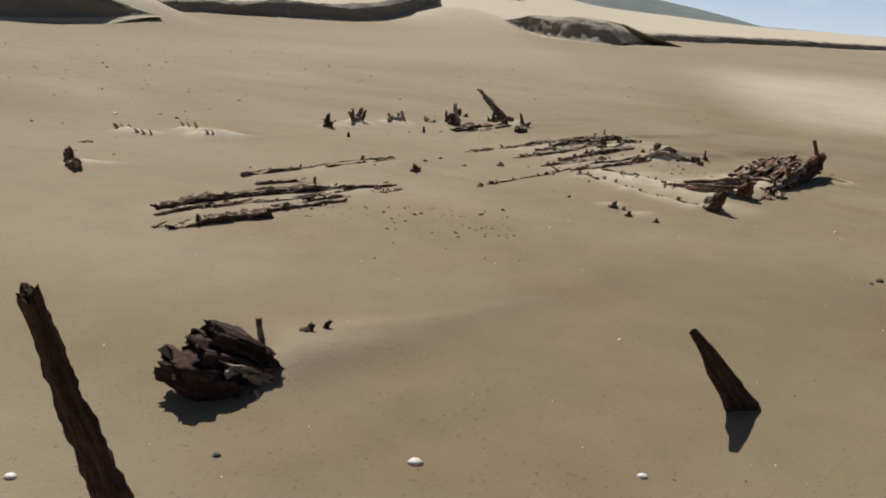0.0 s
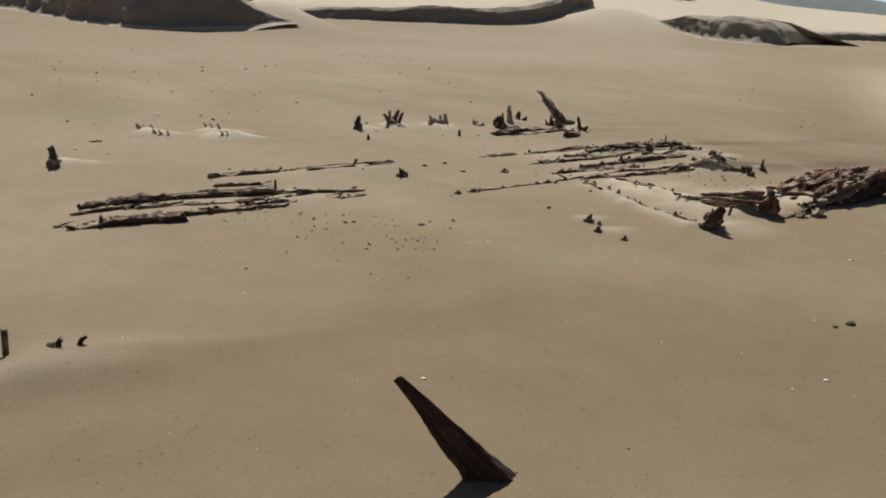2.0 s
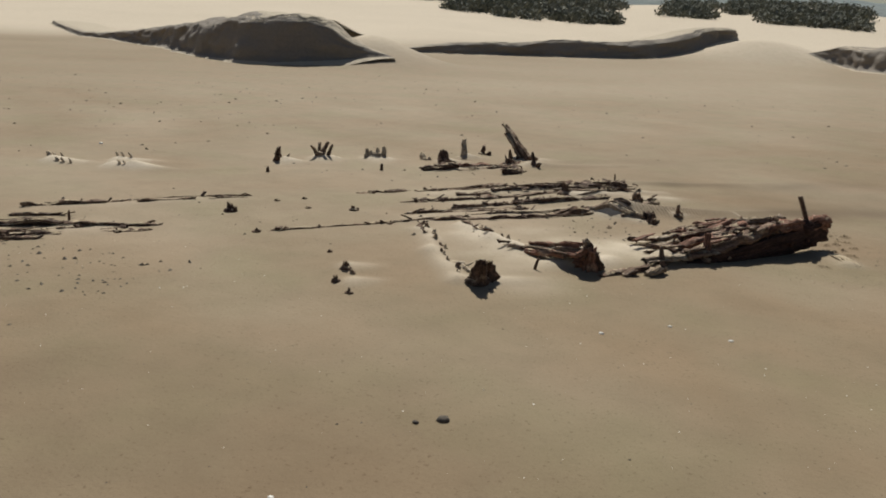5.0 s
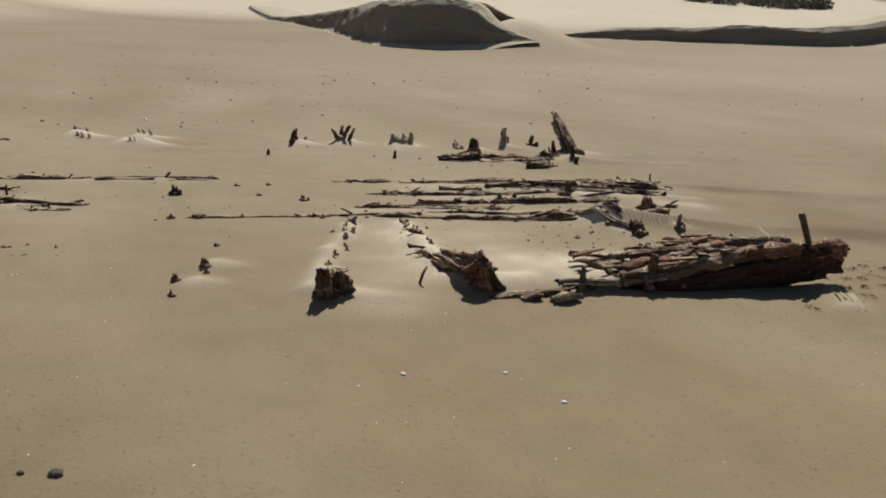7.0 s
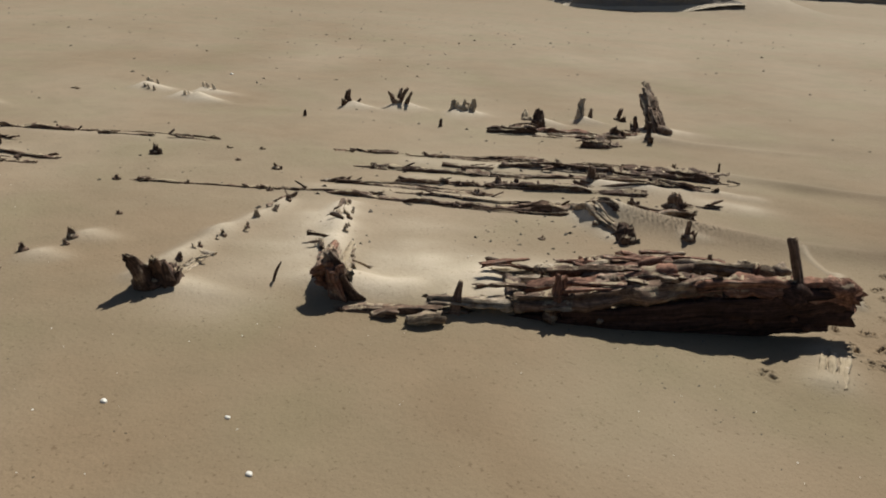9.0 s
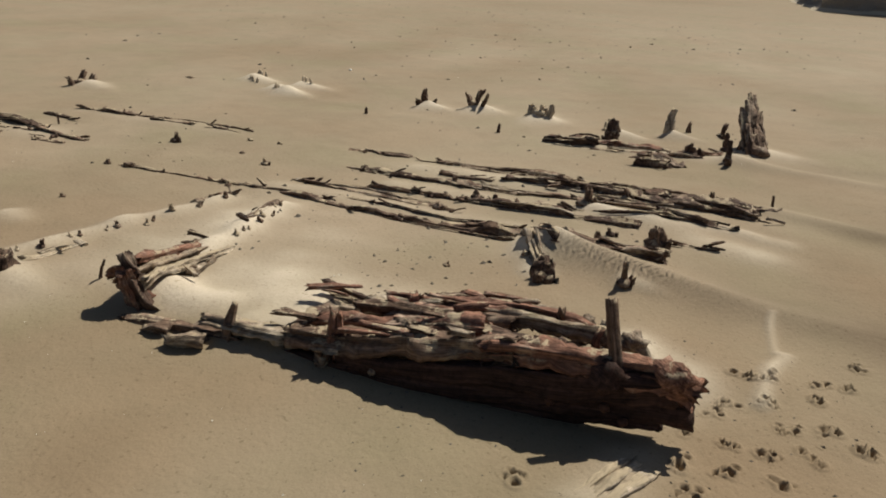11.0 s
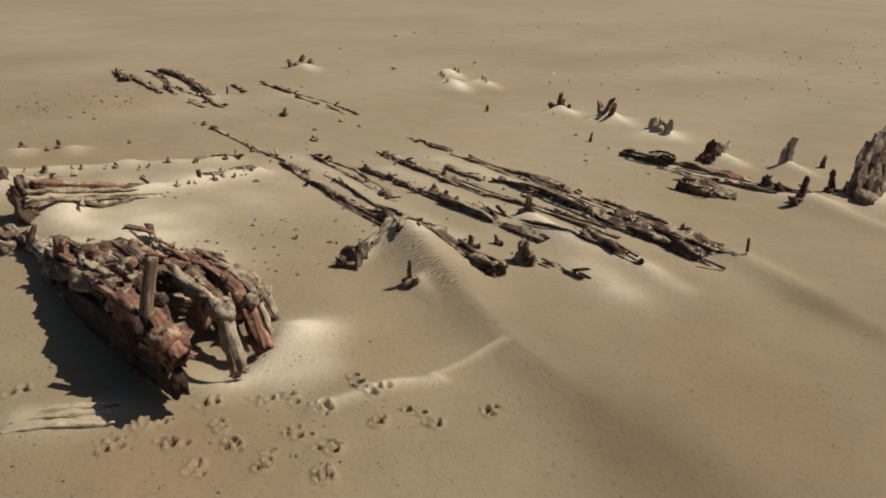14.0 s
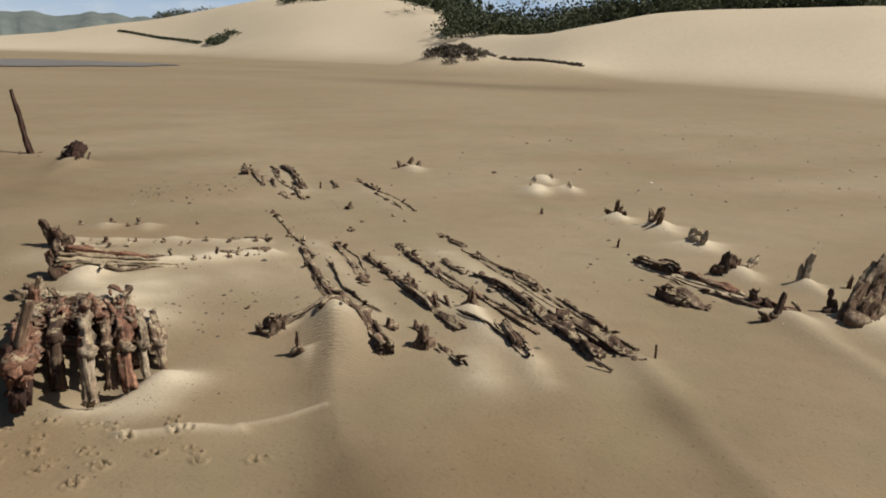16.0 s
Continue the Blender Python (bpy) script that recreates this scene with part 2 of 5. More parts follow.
# paw prints in the sand beside the hull
PRINTS = [(4.14, 9.33), (4.09, 9.42), (4.14, 9.54), (4.15, 9.74), (4.07, 9.82), (4.11, 9.90), (4.29, 9.50), (4.31, 9.26), (4.32, 9.64), (3.95, 9.61),
          (4.38, 9.34), (4.43, 9.47), (4.42, 9.17), (4.53, 9.29), (4.28, 8.53), (4.36, 9.05), (4.20, 9.20), (4.50, 9.00), (3.98, 9.68), (4.45, 9.66), (4.0, 10.06)]
_toes = random.Random(19)
TOES = [[(_toes.gauss(0, 0.019), _toes.gauss(0, 0.019), _toes.uniform(0.007, 0.014), _toes.uniform(0.012, 0.030)) for _ in range(6)] for _ in PRINTS]
# coarse sand downwind of the wood, with swale shade painted in: x, y, length, width, amount
SHADE_STREAKS = [(2.95, 9.70, 3.6, 0.14, 0.8), (2.36, 11.02, 4.0, 0.12, 0.8), (1.05, 12.1, 3.0, 0.16, 0.4), (-0.3, 3.5, 2.5, 0.12, 0.35), (3.5, 10.5, 4.0, 0.5, 0.3), (4.9, 9.0, 3.0, 0.5, 0.3)]


def polar(x, y, cx, cy):
    return np.degrees(np.arctan2(-(x - cx), y - cy)), np.hypot(x - cx, y - cy)


def terrain(x, y):
    """Height and dryness of the sand at x, y."""
    x, y = np.asarray(x, float), np.asarray(y, float)
    z = -0.011 * (np.clip(y, -20, 13) - 3) - 0.004 * np.clip(x, -10, 30)
    z = z + 0.014 * np.clip(-x - 3, 0, 400) * (1 - step(8, 26, y))
    near = 1 - step(14, 40, np.hypot(x - 1, y - 7))
    z += near * (0.012 * wave(x * 0.9, y * 0.9, 1) + (0.005 * wave(x * 3.1, y * 3.1, 2) + 0.0015 * wave(x * 11, y * 11, 3)) * (1 - step(4, 9, np.hypot(x - 1.5, y - 7))))
    z += (1 - near) * 0.06 * wave(x * 0.11, y * 0.11, 4)
    dry = 0.03 + 0.09 * wave(x * 0.7 + 0.5 * y, y * 0.9, 5) * (1 - step(7, 20, np.hypot(x - 1, y - 7))) + 0.06 * wave(x * 0.23, y * 0.23, 6) + 0.09 * step(-0.6, 1.7, 0.35 * np.clip(y, 0, 14) - x)
    dry += 0.15 * step(9, 26, np.hypot(x - 1, y - 4)) * step(-3, 8, y) * step(-14, 0, x)
    c, s = math.cos(WIND), math.sin(WIND)
    for dx, dy, length, width, high, d in DRIFTS:
        a, b = (x - dx) * c + (y - dy) * s, -(x - dx) * s + (y - dy) * c
        b = b + 0.05 * np.clip(a, 0, 9) * np.sin(a * 2.1)
        w = width * (1 - 0.45 * np.clip(a / length, 0, 1))
        k = np.where(a < 0, np.exp(-(a / width) ** 2 * 2), np.clip(1 - a / length, 0, 1) ** 1.3) * np.exp(-np.abs(b / w) ** (1.6 if high > 0.07 else 2))
        z += high * k
        dry += d * k * np.where(a < length * 0.6, 1, 0.6)
    for x0, y0, x1, y1, width, high, d in RIDGES:
        ll = math.hypot(x1 - x0, y1 - y0)
        ux, uy = (x1 - x0) / ll, (y1 - y0) / ll
        a, b = (x - x0) * ux + (y - y0) * uy, -(x - x0) * uy + (y - y0) * ux
        over = np.where(a < 0, -a, np.where(a > ll, a - ll, 0))
        b = b + 0.03 * wave(a * 4, b * 0 + x0, 9)
        k = np.exp(-(b * b + over * over) / width ** 2) * (0.8 + 0.3 * wave(a * 7, b * 3 + y0, 8))
        z += high * k
        dry += d * k
    for (px, py), toes in zip(PRINTS, TOES):
        close = (np.abs(x - px) < 0.12) & (np.abs(y - py) < 0.12)
        cx, cy, add = x[close], y[close], 0.0
        for ox, oy, r, deep in toes:
            d2 = ((cx - px - ox) ** 2 + (cy - py - oy) ** 2) / r ** 2
            add = add - deep * np.exp(-d2 * d2) + 0.35 * deep * np.exp(-(np.sqrt(d2) - 1.6) ** 2 * 5)
        z[close] += add
    # pale blown sand beyond the wreck and the far dunes
    z, dry = far_dunes(x, y, z, dry)
    return z, np.clip(dry, 0, 1)


# by bearing: foot distance, crest distance, crest height
NORTH = [(-60, 120, 240, 1.0), (-28, 120, 260, 1.5), (-20, 110, 240, 1.8), (-14, 100, 240, 3.2), (-9, 95, 240, 4.2), (-7.5, 90, 230, 5.3), (-3, 85, 220, 8.4),
         (3, 80, 210, 9.0), (8, 75, 200, 8.5), (15, 70, 190, 7.4), (24, 65, 170, 7.4), (32, 60, 150, 6.0), (45, 75, 140, 5.0), (60, 80, 140, 5.5), (75, 70, 120, 6.5)]
WEST = [(60, 60, 110, 6.0), (75, 50, 95, 6.6), (89, 45, 78, 7.0), (100, 50, 80, 6.9), (104, 53, 80, 6.5), (109, 56, 78, 5.0), (112, 60, 82, 4.4), (115, 66, 100, 4.9),
        (118.5, 76, 135, 10.4), (121, 82, 150, 12.8), (124, 86, 155, 13.6), (128, 90, 160, 13.4), (131, 100, 165, 12.0), (133, 110, 170, 10.8), (137, 130, 190, 9.2), (141, 140, 200, 7.6), (147, 150, 230, 4.2), (165, 200, 300, 2.5), (190, 300, 600, 3.0)]


def rise(yaw, r, table):
    t = np.array(table)
    fine = np.arange(t[0, 0], t[-1, 0] + 0.5, 0.5)
    soft = np.hanning(15) / np.hanning(15).sum()
    foot, crest, high = (np.interp(yaw, fine, np.convolve(np.pad(np.interp(fine, t[:, 0], t[:, i]), 7, "edge"), soft, "valid")) for i in (1, 2, 3))
    k = np.clip((r - foot) / (crest - foot), 0, 1)
    return high, step(0, 1, k) * 0.55 + 0.45 * k, step(-0.12, 0.22, (r - foot) / (crest - foot))


def far_dunes(x, y, z, dry):
    yaw_n, r_n = polar(x, y, 2.8, 1.5)
    yaw_w, r_w = polar(x, y, 6.1, 11.9)
    yaw_w = np.where(yaw_w < -60, yaw_w + 360, yaw_w)
    yaw_c, r_c = polar(x, y, 3, 6)
    yaw_c = np.where(yaw_c < -100, yaw_c + 360, yaw_c)
    west = step(58, 80, yaw_c)
    land = step(-62, -34, yaw_c) * (1 - step(185, 230, yaw_c))
    hn, kn, dn = rise(yaw_n, r_n, NORTH)
    hw, kw, dw = rise(yaw_w, r_w, WEST)
    h, k, d = hn * (1 - west) + hw * west, kn * (1 - west) + kw * west, dn * (1 - west) + dw * west
    k, d = k * land, d * land
    z = z * (1 - k) + h * k + k * (0.35 * wave(x * 0.07, y * 0.07, 12) + 0.25 * wave(x * 0.03, y * 0.03, 13)) * np.clip(r_c / 120, 0, 1)
    hump = np.exp(-((x + 45.5) / 4.0) ** 2 - ((y + 14.6) / 3.2) ** 2) + 0.6 * np.exp(-((x + 47) / 5.0) ** 2 - ((y + 8.5) / 4.0) ** 2)
    hump2 = 1.25 * np.exp(-((x + 13.2) / 2.6) ** 2 - ((y - 32.0) / 2.2) ** 2) + 1.7 * np.exp(-((x + 0.0) / 5.0) ** 2 - ((y - 62.0) / 4.0) ** 2)
    z = z + 1.55 * hump + hump2
    hump = hump + 0.7 * np.clip(hump2, 0, 1)
    d = np.clip(d + hump, 0, 1)
    back = np.clip(r_c - 400, 0, 3000)
    z = z - back * 0.004
    pale = step(-14, -6, -np.abs(yaw_n + 23)) * step(11, 16, r_n) * (1 - step(24, 40, r_n)) * (0.8 + 0.25 * wave(x * 0.4, y * 0.4, 41))
    return z, dry + d * 0.85 + 0.65 * pale


GRID = {}


def ground(x, y):
    """Height of the built sand at x, y."""
    xs, ys, z = GRID["x"], GRID["y"], GRID["z"]
    i, j = int(np.searchsorted(xs, x)) - 1, int(np.searchsorted(ys, y)) - 1
    fx, fy = (x - xs[i]) / (xs[i + 1] - xs[i]), (y - ys[j]) / (ys[j + 1] - ys[j])
    return float((z[j, i] * (1 - fx) + z[j, i + 1] * fx) * (1 - fy) + (z[j + 1, i] * (1 - fx) + z[j + 1, i + 1] * fx) * fy)


def axis(dense, lo, hi):
    """Coordinates: even and close inside, growing towards both horizons."""
    pts = [dense[0][0]]
    for a, b, gap in dense:
        n = max(1, round((b - a) / gap))
        pts += [a + (b - a) * (i + 1) / n for i in range(n)]
    out, gap = pts[-1], dense[-1][2]
    while out < hi:
        gap = max(gap * 1.05, 0.0)
        out += gap
        pts.append(out)
    out, gap = pts[0], dense[0][2]
    head = []
    while out > lo:
        gap *= 1.05
        out -= gap
        head.append(out)
    return np.array(head[::-1] + pts)


def build_ground():
    xs = axis([(-3.6, 3.5, 0.03), (3.5, 4.6, 0.008), (4.6, 5.2, 0.03)], -2500, 2500)
    ys = axis([(1.6, 8.4, 0.032), (8.4, 10.1, 0.008), (10.1, 12.6, 0.03)], -2500, 2500)
    gx, gy = np.meshgrid(xs, ys)
    z, dry = terrain(gx.ravel(), gy.ravel())
    nx, ny = len(xs), len(ys)
    GRID.update(x=xs, y=ys, z=z.reshape(ny, nx))
    co = np.stack([gx.ravel(), gy.ravel(), z], 1)
    i = np.arange(nx * ny).reshape(ny, nx)
    quads = np.stack([i[:-1, :-1], i[:-1, 1:], i[1:, 1:], i[1:, :-1]], -1).reshape(-1)
    me = bpy.data.meshes.new("ground")
    me.vertices.add(len(co))
    me.vertices.foreach_set("co", co.ravel())
    me.loops.add(len(quads))
    me.loops.foreach_set("vertex_index", quads.astype(np.int32))
    me.polygons.add(len(quads) // 4)
    me.polygons.foreach_set("loop_start", np.arange(0, len(quads), 4, dtype=np.int32))
    me.update()
    me.polygons.foreach_set("use_smooth", np.ones(len(quads) // 4, bool))
    att = me.attributes.new("dry", "FLOAT", "POINT")
    att.data.foreach_set("value", dry.astype(np.float32))
    rx, ry = co[:, 0], co[:, 1]
    a, b = (rx - 2.75) * math.cos(WIND) + (ry - 9.62) * math.sin(WIND), -(rx - 2.75) * math.sin(WIND) + (ry - 9.62) * math.cos(WIND)
    ripple = np.exp(-((a - 0.15) / 0.38) ** 2 - ((b + 0.06) / 0.12) ** 2) 
    rip = me.attributes.new("ripple", "FLOAT", "POINT")
    rip.data.foreach_set("value", np.clip(ripple, 0, 1).astype(np.float32))
    shade_tone = 0.0
    for dx, dy, length, width, much in SHADE_STREAKS:
        a, b = (rx - dx) * math.cos(WIND) + (ry - dy) * math.sin(WIND), -(rx - dx) * math.sin(WIND) + (ry - dy) * math.cos(WIND)
        w = width * (1 + 0.5 * np.clip(a, 0, 9))
        shade_tone = shade_tone + much * np.exp(-((b + 0.1 * wave(a * 1.3, b * 0.5, 51)) / w) ** 2) * step(-0.1, 0.5, a) * (1 - step(0.4 * length, length, a)) * (0.8 + 0.4 * wave(rx * 2, ry * 2, 53))
    # shade of a slight hump at the dune foot, put into the colour
    shade_tone = shade_tone + 0.8 * np.exp(-((rx + 29 + 0.35 * ry) / 3.0) ** 2 - ((ry + 4) / 8.0) ** 2)
    # two broad patches of darker sand
    shade_tone = shade_tone + 0.30 * np.exp(-((rx - 2.6) / 1.7) ** 2 - ((ry - 4.2) / 1.4) ** 2)
    shade_tone = shade_tone + 0.26 * np.exp(-((rx + 0.7) / 1.4) ** 2 - ((ry - 2.6) / 1.1) ** 2)
    tone_att = me.attributes.new("shade_tone", "FLOAT", "POINT")
    tone_att.data.foreach_set("value", np.clip(shade_tone, 0, 0.8).astype(np.float32))
    me.materials.append(SAND)
    me.validate()
    return tagged(new("ground", me), "smooth wind-blown brown beach sand with pale drifts and dunes", "sand", kind="structure")


build_ground()


# ---- building blocks ----
def part(name, data, mat, parent=None, label="", smooth=True):
    """A mesh object from (verts, faces[, along]) under a thing or a part."""
    me = bpy.data.meshes.new(name)
    me.from_pydata([tuple(v) for v in data[0]], [], data[1])
    if len(data) > 2:
        att = me.attributes.new("along", "FLOAT_VECTOR", "POINT")
        att.data.foreach_set("vector", np.array(data[2], np.float32).ravel())
    me.polygons.foreach_set("use_smooth", [smooth] * len(me.polygons))
    me.materials.append(mat)
    me.update()
    ob = new(name, me)
    if parent:
        ob.parent = parent
        ob.matrix_parent_inverse = parent.matrix_basis.inverted()
    if label:
        ob["label"] = label
    return ob


def thing(name, x, y, label, category, group=""):
    ob = new(name)
    ob.location = (x, y, ground(x, y))
    ob.empty_display_size = 0.05
    return tagged(ob, label, category, group)


def timber(path, w, h, seed, taper=(1.0, 1.0), rough=0.16, jag=0.6, n=14, gap=0.02, twist=0.0, square=0.55):
    """Weathered, splintered timber along a path of points: width, height, end scale, jagged ends."""
    rnd = random.Random(seed)
    pts = [Vector(p) for p in path]
    seg = [(b - a).length for a, b in zip(pts, pts[1:])]
    total = sum(seg)
    count = max(8, min(110, int(total / gap)))
    verts, along, faces = [], [], []
    ends = [[rnd.random() ** 1.6 for _ in range(n)] for _ in range(2)]
    for i in range(count + 1):
        d, k = total * i / count, 0
        while k < len(seg) - 1 and d > seg[k]:
            d -= seg[k]
            k += 1
        f = d / seg[k]
        t0 = (pts[k + 1] - pts[k]).normalized()
        t1 = (pts[k + 2] - pts[k + 1]).normalized() if f > 0.5 and k + 2 < len(pts) else (pts[k] - pts[k - 1]).normalized() if f <= 0.5 and k > 0 else t0
        tan = (t0 * (1 - abs(f - 0.5)) + t1 * abs(f - 0.5)).normalized()
        side = tan.cross(Vector((0, 0, 1)))
        side = side.normalized() if side.length > 0.15 else Vector((1, 0.2, 0)).normalized()
        up = side.cross(tan).normalized()
        u = i / count
        sc = taper[0] * (1 - u) + taper[1] * u
        sc *= 1 + 0.10 * noise.noise(Vector((u * total * 6, seed * 3.1, 0)))
        c = pts[k].lerp(pts[k + 1], f)
        c = c + side * 0.12 * w * noise.noise(Vector((u * total * 3, seed * 1.7, 5))) + up * 0.12 * h * noise.noise(Vector((u * total * 3, seed * 2.3, 9)))
        for j in range(n):
            a = 2 * math.pi * j / n + twist * u
            ca, sa = math.cos(a), math.sin(a)
            px = math.copysign(abs(ca) ** square, ca) * w / 2 * sc
            py = math.copysign(abs(sa) ** square, sa) * h / 2 * sc
            crack = abs(noise.noise(Vector((ca * 4.1 + seed, sa * 4.1 - seed, u * total * 1.3))))
            g = 1 - rough * 1.6 * max(0, 0.28 - crack) / 0.28 + rough * (noise.noise(Vector((ca * 2.3 + seed, sa * 2.3, u * total * 4))) + 0.8 * noise.noise(Vector((ca * 6 + seed, sa * 6, u * total * 2.2 + 3)))
                             + 0.5 * noise.noise(Vector((ca * 3, sa * 3 + seed, u * total * 22))))
            flat = c + side * px + up * py
            g += rough * 1.1 * noise.noise(Vector((px * 30 + seed, py * 30, u * total * 7))) + rough * 0.8 * noise.noise(Vector((px * 70, py * 70 + seed, u * total * 12)))
            g += rough * 0.5 * noise.noise(flat * 34 + Vector((seed, 0, 0)))
            off = 0.0
            e = min(w, 0.16) * jag
            if i == 0:
                off = ends[0][j] * e
            elif i == count:
                off = -ends[1][j] * e
            elif i == 1:
                off = ends[0][j] * e * 0.5
            elif i == count - 1:
                off = -ends[1][j] * e * 0.5
            p = c + side * px * g + up * py * g + tan * off
            verts.append(p)
            along.append((u * total + seed * 0.37, px + seed * 0.11, py))
    for i in range(count):
        for j in range(n):
            faces.append((i * n + j, i * n + (j + 1) % n, (i + 1) * n + (j + 1) % n, (i + 1) * n + j))
    for row, base, sgn in ((0, pts[0], 1), (count, pts[-1], -1)):
        tip = (pts[1] - pts[0]).normalized() if row == 0 else (pts[-1] - pts[-2]).normalized()
        verts.append(base + tip * sgn * min(w, 0.16) * jag * rnd.uniform(0.3, 0.9))
        along.append((seed * 0.37 + (0 if row == 0 else total), seed * 0.11, 0))
        m = len(verts) - 1
        for j in range(n):
            q = (row * n + (j + 1) % n, row * n + j, m)
            faces.append(q if row == 0 else q[::-1])
    return verts, faces, along


def lump(x, y, z, rx, ry, rz, seed, rough=0.35, n=12):
    """A rough knob or stone."""
    verts, faces = [], []
    rings = 7
    for i in range(1, rings):
        a = math.pi * i / rings
        for j in range(n):
            b = 2 * math.pi * j / n
            v = Vector((math.sin(a) * math.cos(b), math.sin(a) * math.sin(b), math.cos(a)))
            g = 1 + rough * (noise.noise(v * 1.4 + Vector((seed, 0, 0))) + 0.7 * noise.noise(v * 3.3 + Vector((0, seed, 0))))
            verts.append((x + v.x * rx * g, y + v.y * ry * g, z + v.z * rz * g))
    for i in range(rings - 2):
        for j in range(n):
            faces.append((i * n + j, (i + 1) * n + j, (i + 1) * n + (j + 1) % n, i * n + (j + 1) % n))
    top, bot = len(verts), len(verts) + 1
    verts += [(x, y, z + rz), (x, y, z - rz)]
    for j in range(n):
        faces.append((top, j, (j + 1) % n))
        faces.append((bot, (rings - 2) * n + (j + 1) % n, (rings - 2) * n + j))
    return verts, faces, [(v[0] * 0.3 + v[2], v[1], v[2]) for v in verts]


def slivers(spots, seed, mats, parent, lean=0.5, name="sliver"):
    """Short broken lengths of wood, each a part: x, y, z, length, width."""
    rnd = random.Random(seed)
    for i, (x, y, z, ll, w) in enumerate(spots):
        turn, tilt = 0.87 + rnd.gauss(0, 0.28), rnd.gauss(0, lean)
        d = Vector((math.cos(turn) * math.cos(tilt), math.sin(turn) * math.cos(tilt), math.sin(tilt))) * ll / 2
        c = Vector((x, y, z))
        part(name, timber([c - d, c + Vector((0, 0, w * 0.1)), c + d], w, w * rnd.uniform(0.5, 0.85), seed + i * 1.13, (rnd.uniform(0.6, 1.1), rnd.uniform(0.4, 1.0)), 0.45, 1.0, 9, 0.016), rnd.choice(mats), parent)


def lay(points, w, h, seed, mat, label, name="timber_beam", category="timber", group="", proud=0.5, taper=(1, 1), rough=0.2, jag=0.9):
    """A timber lying in the sand; proud: the share of its height above the sand."""
    ob = thing(name, points[0][0], points[0][1], label, category, group)
    w, proud, dense = w * 0.9, proud - (0.05 if w < 0.08 else 0.0), []
    for a, b in zip(points, points[1:]):
        m = max(1, int(math.hypot(b[0] - a[0], b[1] - a[1]) / 0.25))
        dense += [(a[0] + (b[0] - a[0]) * i / m, a[1] + (b[1] - a[1]) * i / m, (a[2] if len(a) > 2 else 0)) for i in range(m)]
    dense.append((points[-1][0], points[-1][1], points[-1][2] if len(points[-1]) > 2 else 0))
    rnd = random.Random(seed)
    line = []
    for a, b in zip(dense, dense[1:]):
        line += [tuple(a[k] + (b[k] - a[k]) * i / 3 for k in range(3)) for i in range(3)]
    line.append(dense[-1])
    total = len(line) - 1

    def run(i0, i1, off, lift, dip):
        out = []
        for i in range(i0, i1 + 1):
            q = line[min(i + 1, total)]
            p = line[max(i - 1, 0)]
            ll = math.hypot(q[0] - p[0], q[1] - p[1]) or 1
            nx, ny = -(q[1] - p[1]) / ll, (q[0] - p[0]) / ll
            x, y = line[i][0] + nx * off, line[i][1] + ny * off
            out.append((x, y, ground(x, y) + h * (proud - 0.5) + line[i][2] + lift + dip * noise.noise(Vector((x * 5.5, y * 5.5, seed)))))
        return out

    part("beam", timber(run(0, total, 0, -0.22 * h, 0.6 * h), w, h, seed, taper, rough + 0.20, jag, 16, 0.016), mat, ob)
    for k in range(max(2, min(5, total // 2))):
        a = rnd.randint(0, max(0, total - 2))
        b = min(total, a + rnd.randint(1, max(2, total // 2)))
        if b <= a:
            continue
        sw = w * rnd.uniform(0.22, 0.5)
        part("splinter", timber(run(a, b, rnd.uniform(-0.65, 0.65) * w, rnd.uniform(-0.1, 0.45) * h, 0.4 * h), sw, sw * rnd.uniform(0.5, 0.9), seed + 5 + k * 1.3, (rnd.uniform(0.5, 1), rnd.uniform(0.4, 1)), 0.4, 1.6, 9),
             rnd.choice((mat, WOOD, PALE)), ob)
    spots = []
    for k in range(max(2, total // 3)):
        p = line[rnd.randint(0, total)]
        x, y = p[0] + rnd.gauss(0, 0.45) * w, p[1] + rnd.gauss(0, 0.45) * w
        spots.append((x, y, ground(x, y) + p[2] * 0.8 + rnd.uniform(0.0, 0.5) * h, rnd.uniform(0.05, 0.14), rnd.uniform(0.018, 0.04)))
    slivers(spots, seed, (mat, WOOD, DARK), ob, 0.35)
    return ob


def snag(x, y, staves, seed, mat, label, name="timber_stump", category="stump", base=0.0, group="", rough=0.38):
    """Broken upright timbers in one clump: each stave is dx, dy, lean x, lean y, height, width."""
    ob = thing(name, x, y, label, category, group)
    z0 = ground(x, y)
    if base:
        part("base", lump(x, y, z0, base, base * 0.8, base * 0.55, seed), mat, ob)
    for i, (dx, dy, lx, ly, hh, ww) in enumerate(staves):
        p0 = Vector((x + dx, y + dy, z0 - 0.06))
        p1 = Vector((x + dx + lx * 0.6, y + dy + ly * 0.6, z0 + hh * 0.55))
        p2 = Vector((x + dx + lx, y + dy + ly, z0 + hh))
        part("stave", timber([p0, p1, p2], ww, ww * 0.7, seed + i * 1.3, (1.3, 0.6), rough, 0.7, 14, 0.013), mat, ob)
    return ob


# ---- the large hull fragment ----
HULL_O, HULL_S, HULL_U = Vector((2.87, 7.31, 0)), Vector((0.617, 0.787, 0)), Vector((-0.787, 0.617, 0))


def hull_at(s, u, z):
    """A point by its way along the hull, across it and its height; the outer edge sinks towards the bow."""
    sink = 0.052 * min(1, max(0, (2.2 - s) / 1.2)) * min(1, max(0, (s - 0.4) / 0.4)) * (1 - 0.7 * min(1, max(0, u / 0.3)))
    z -= sink
    return HULL_O + HULL_S * s + HULL_U * u + Vector((0, 0, z))


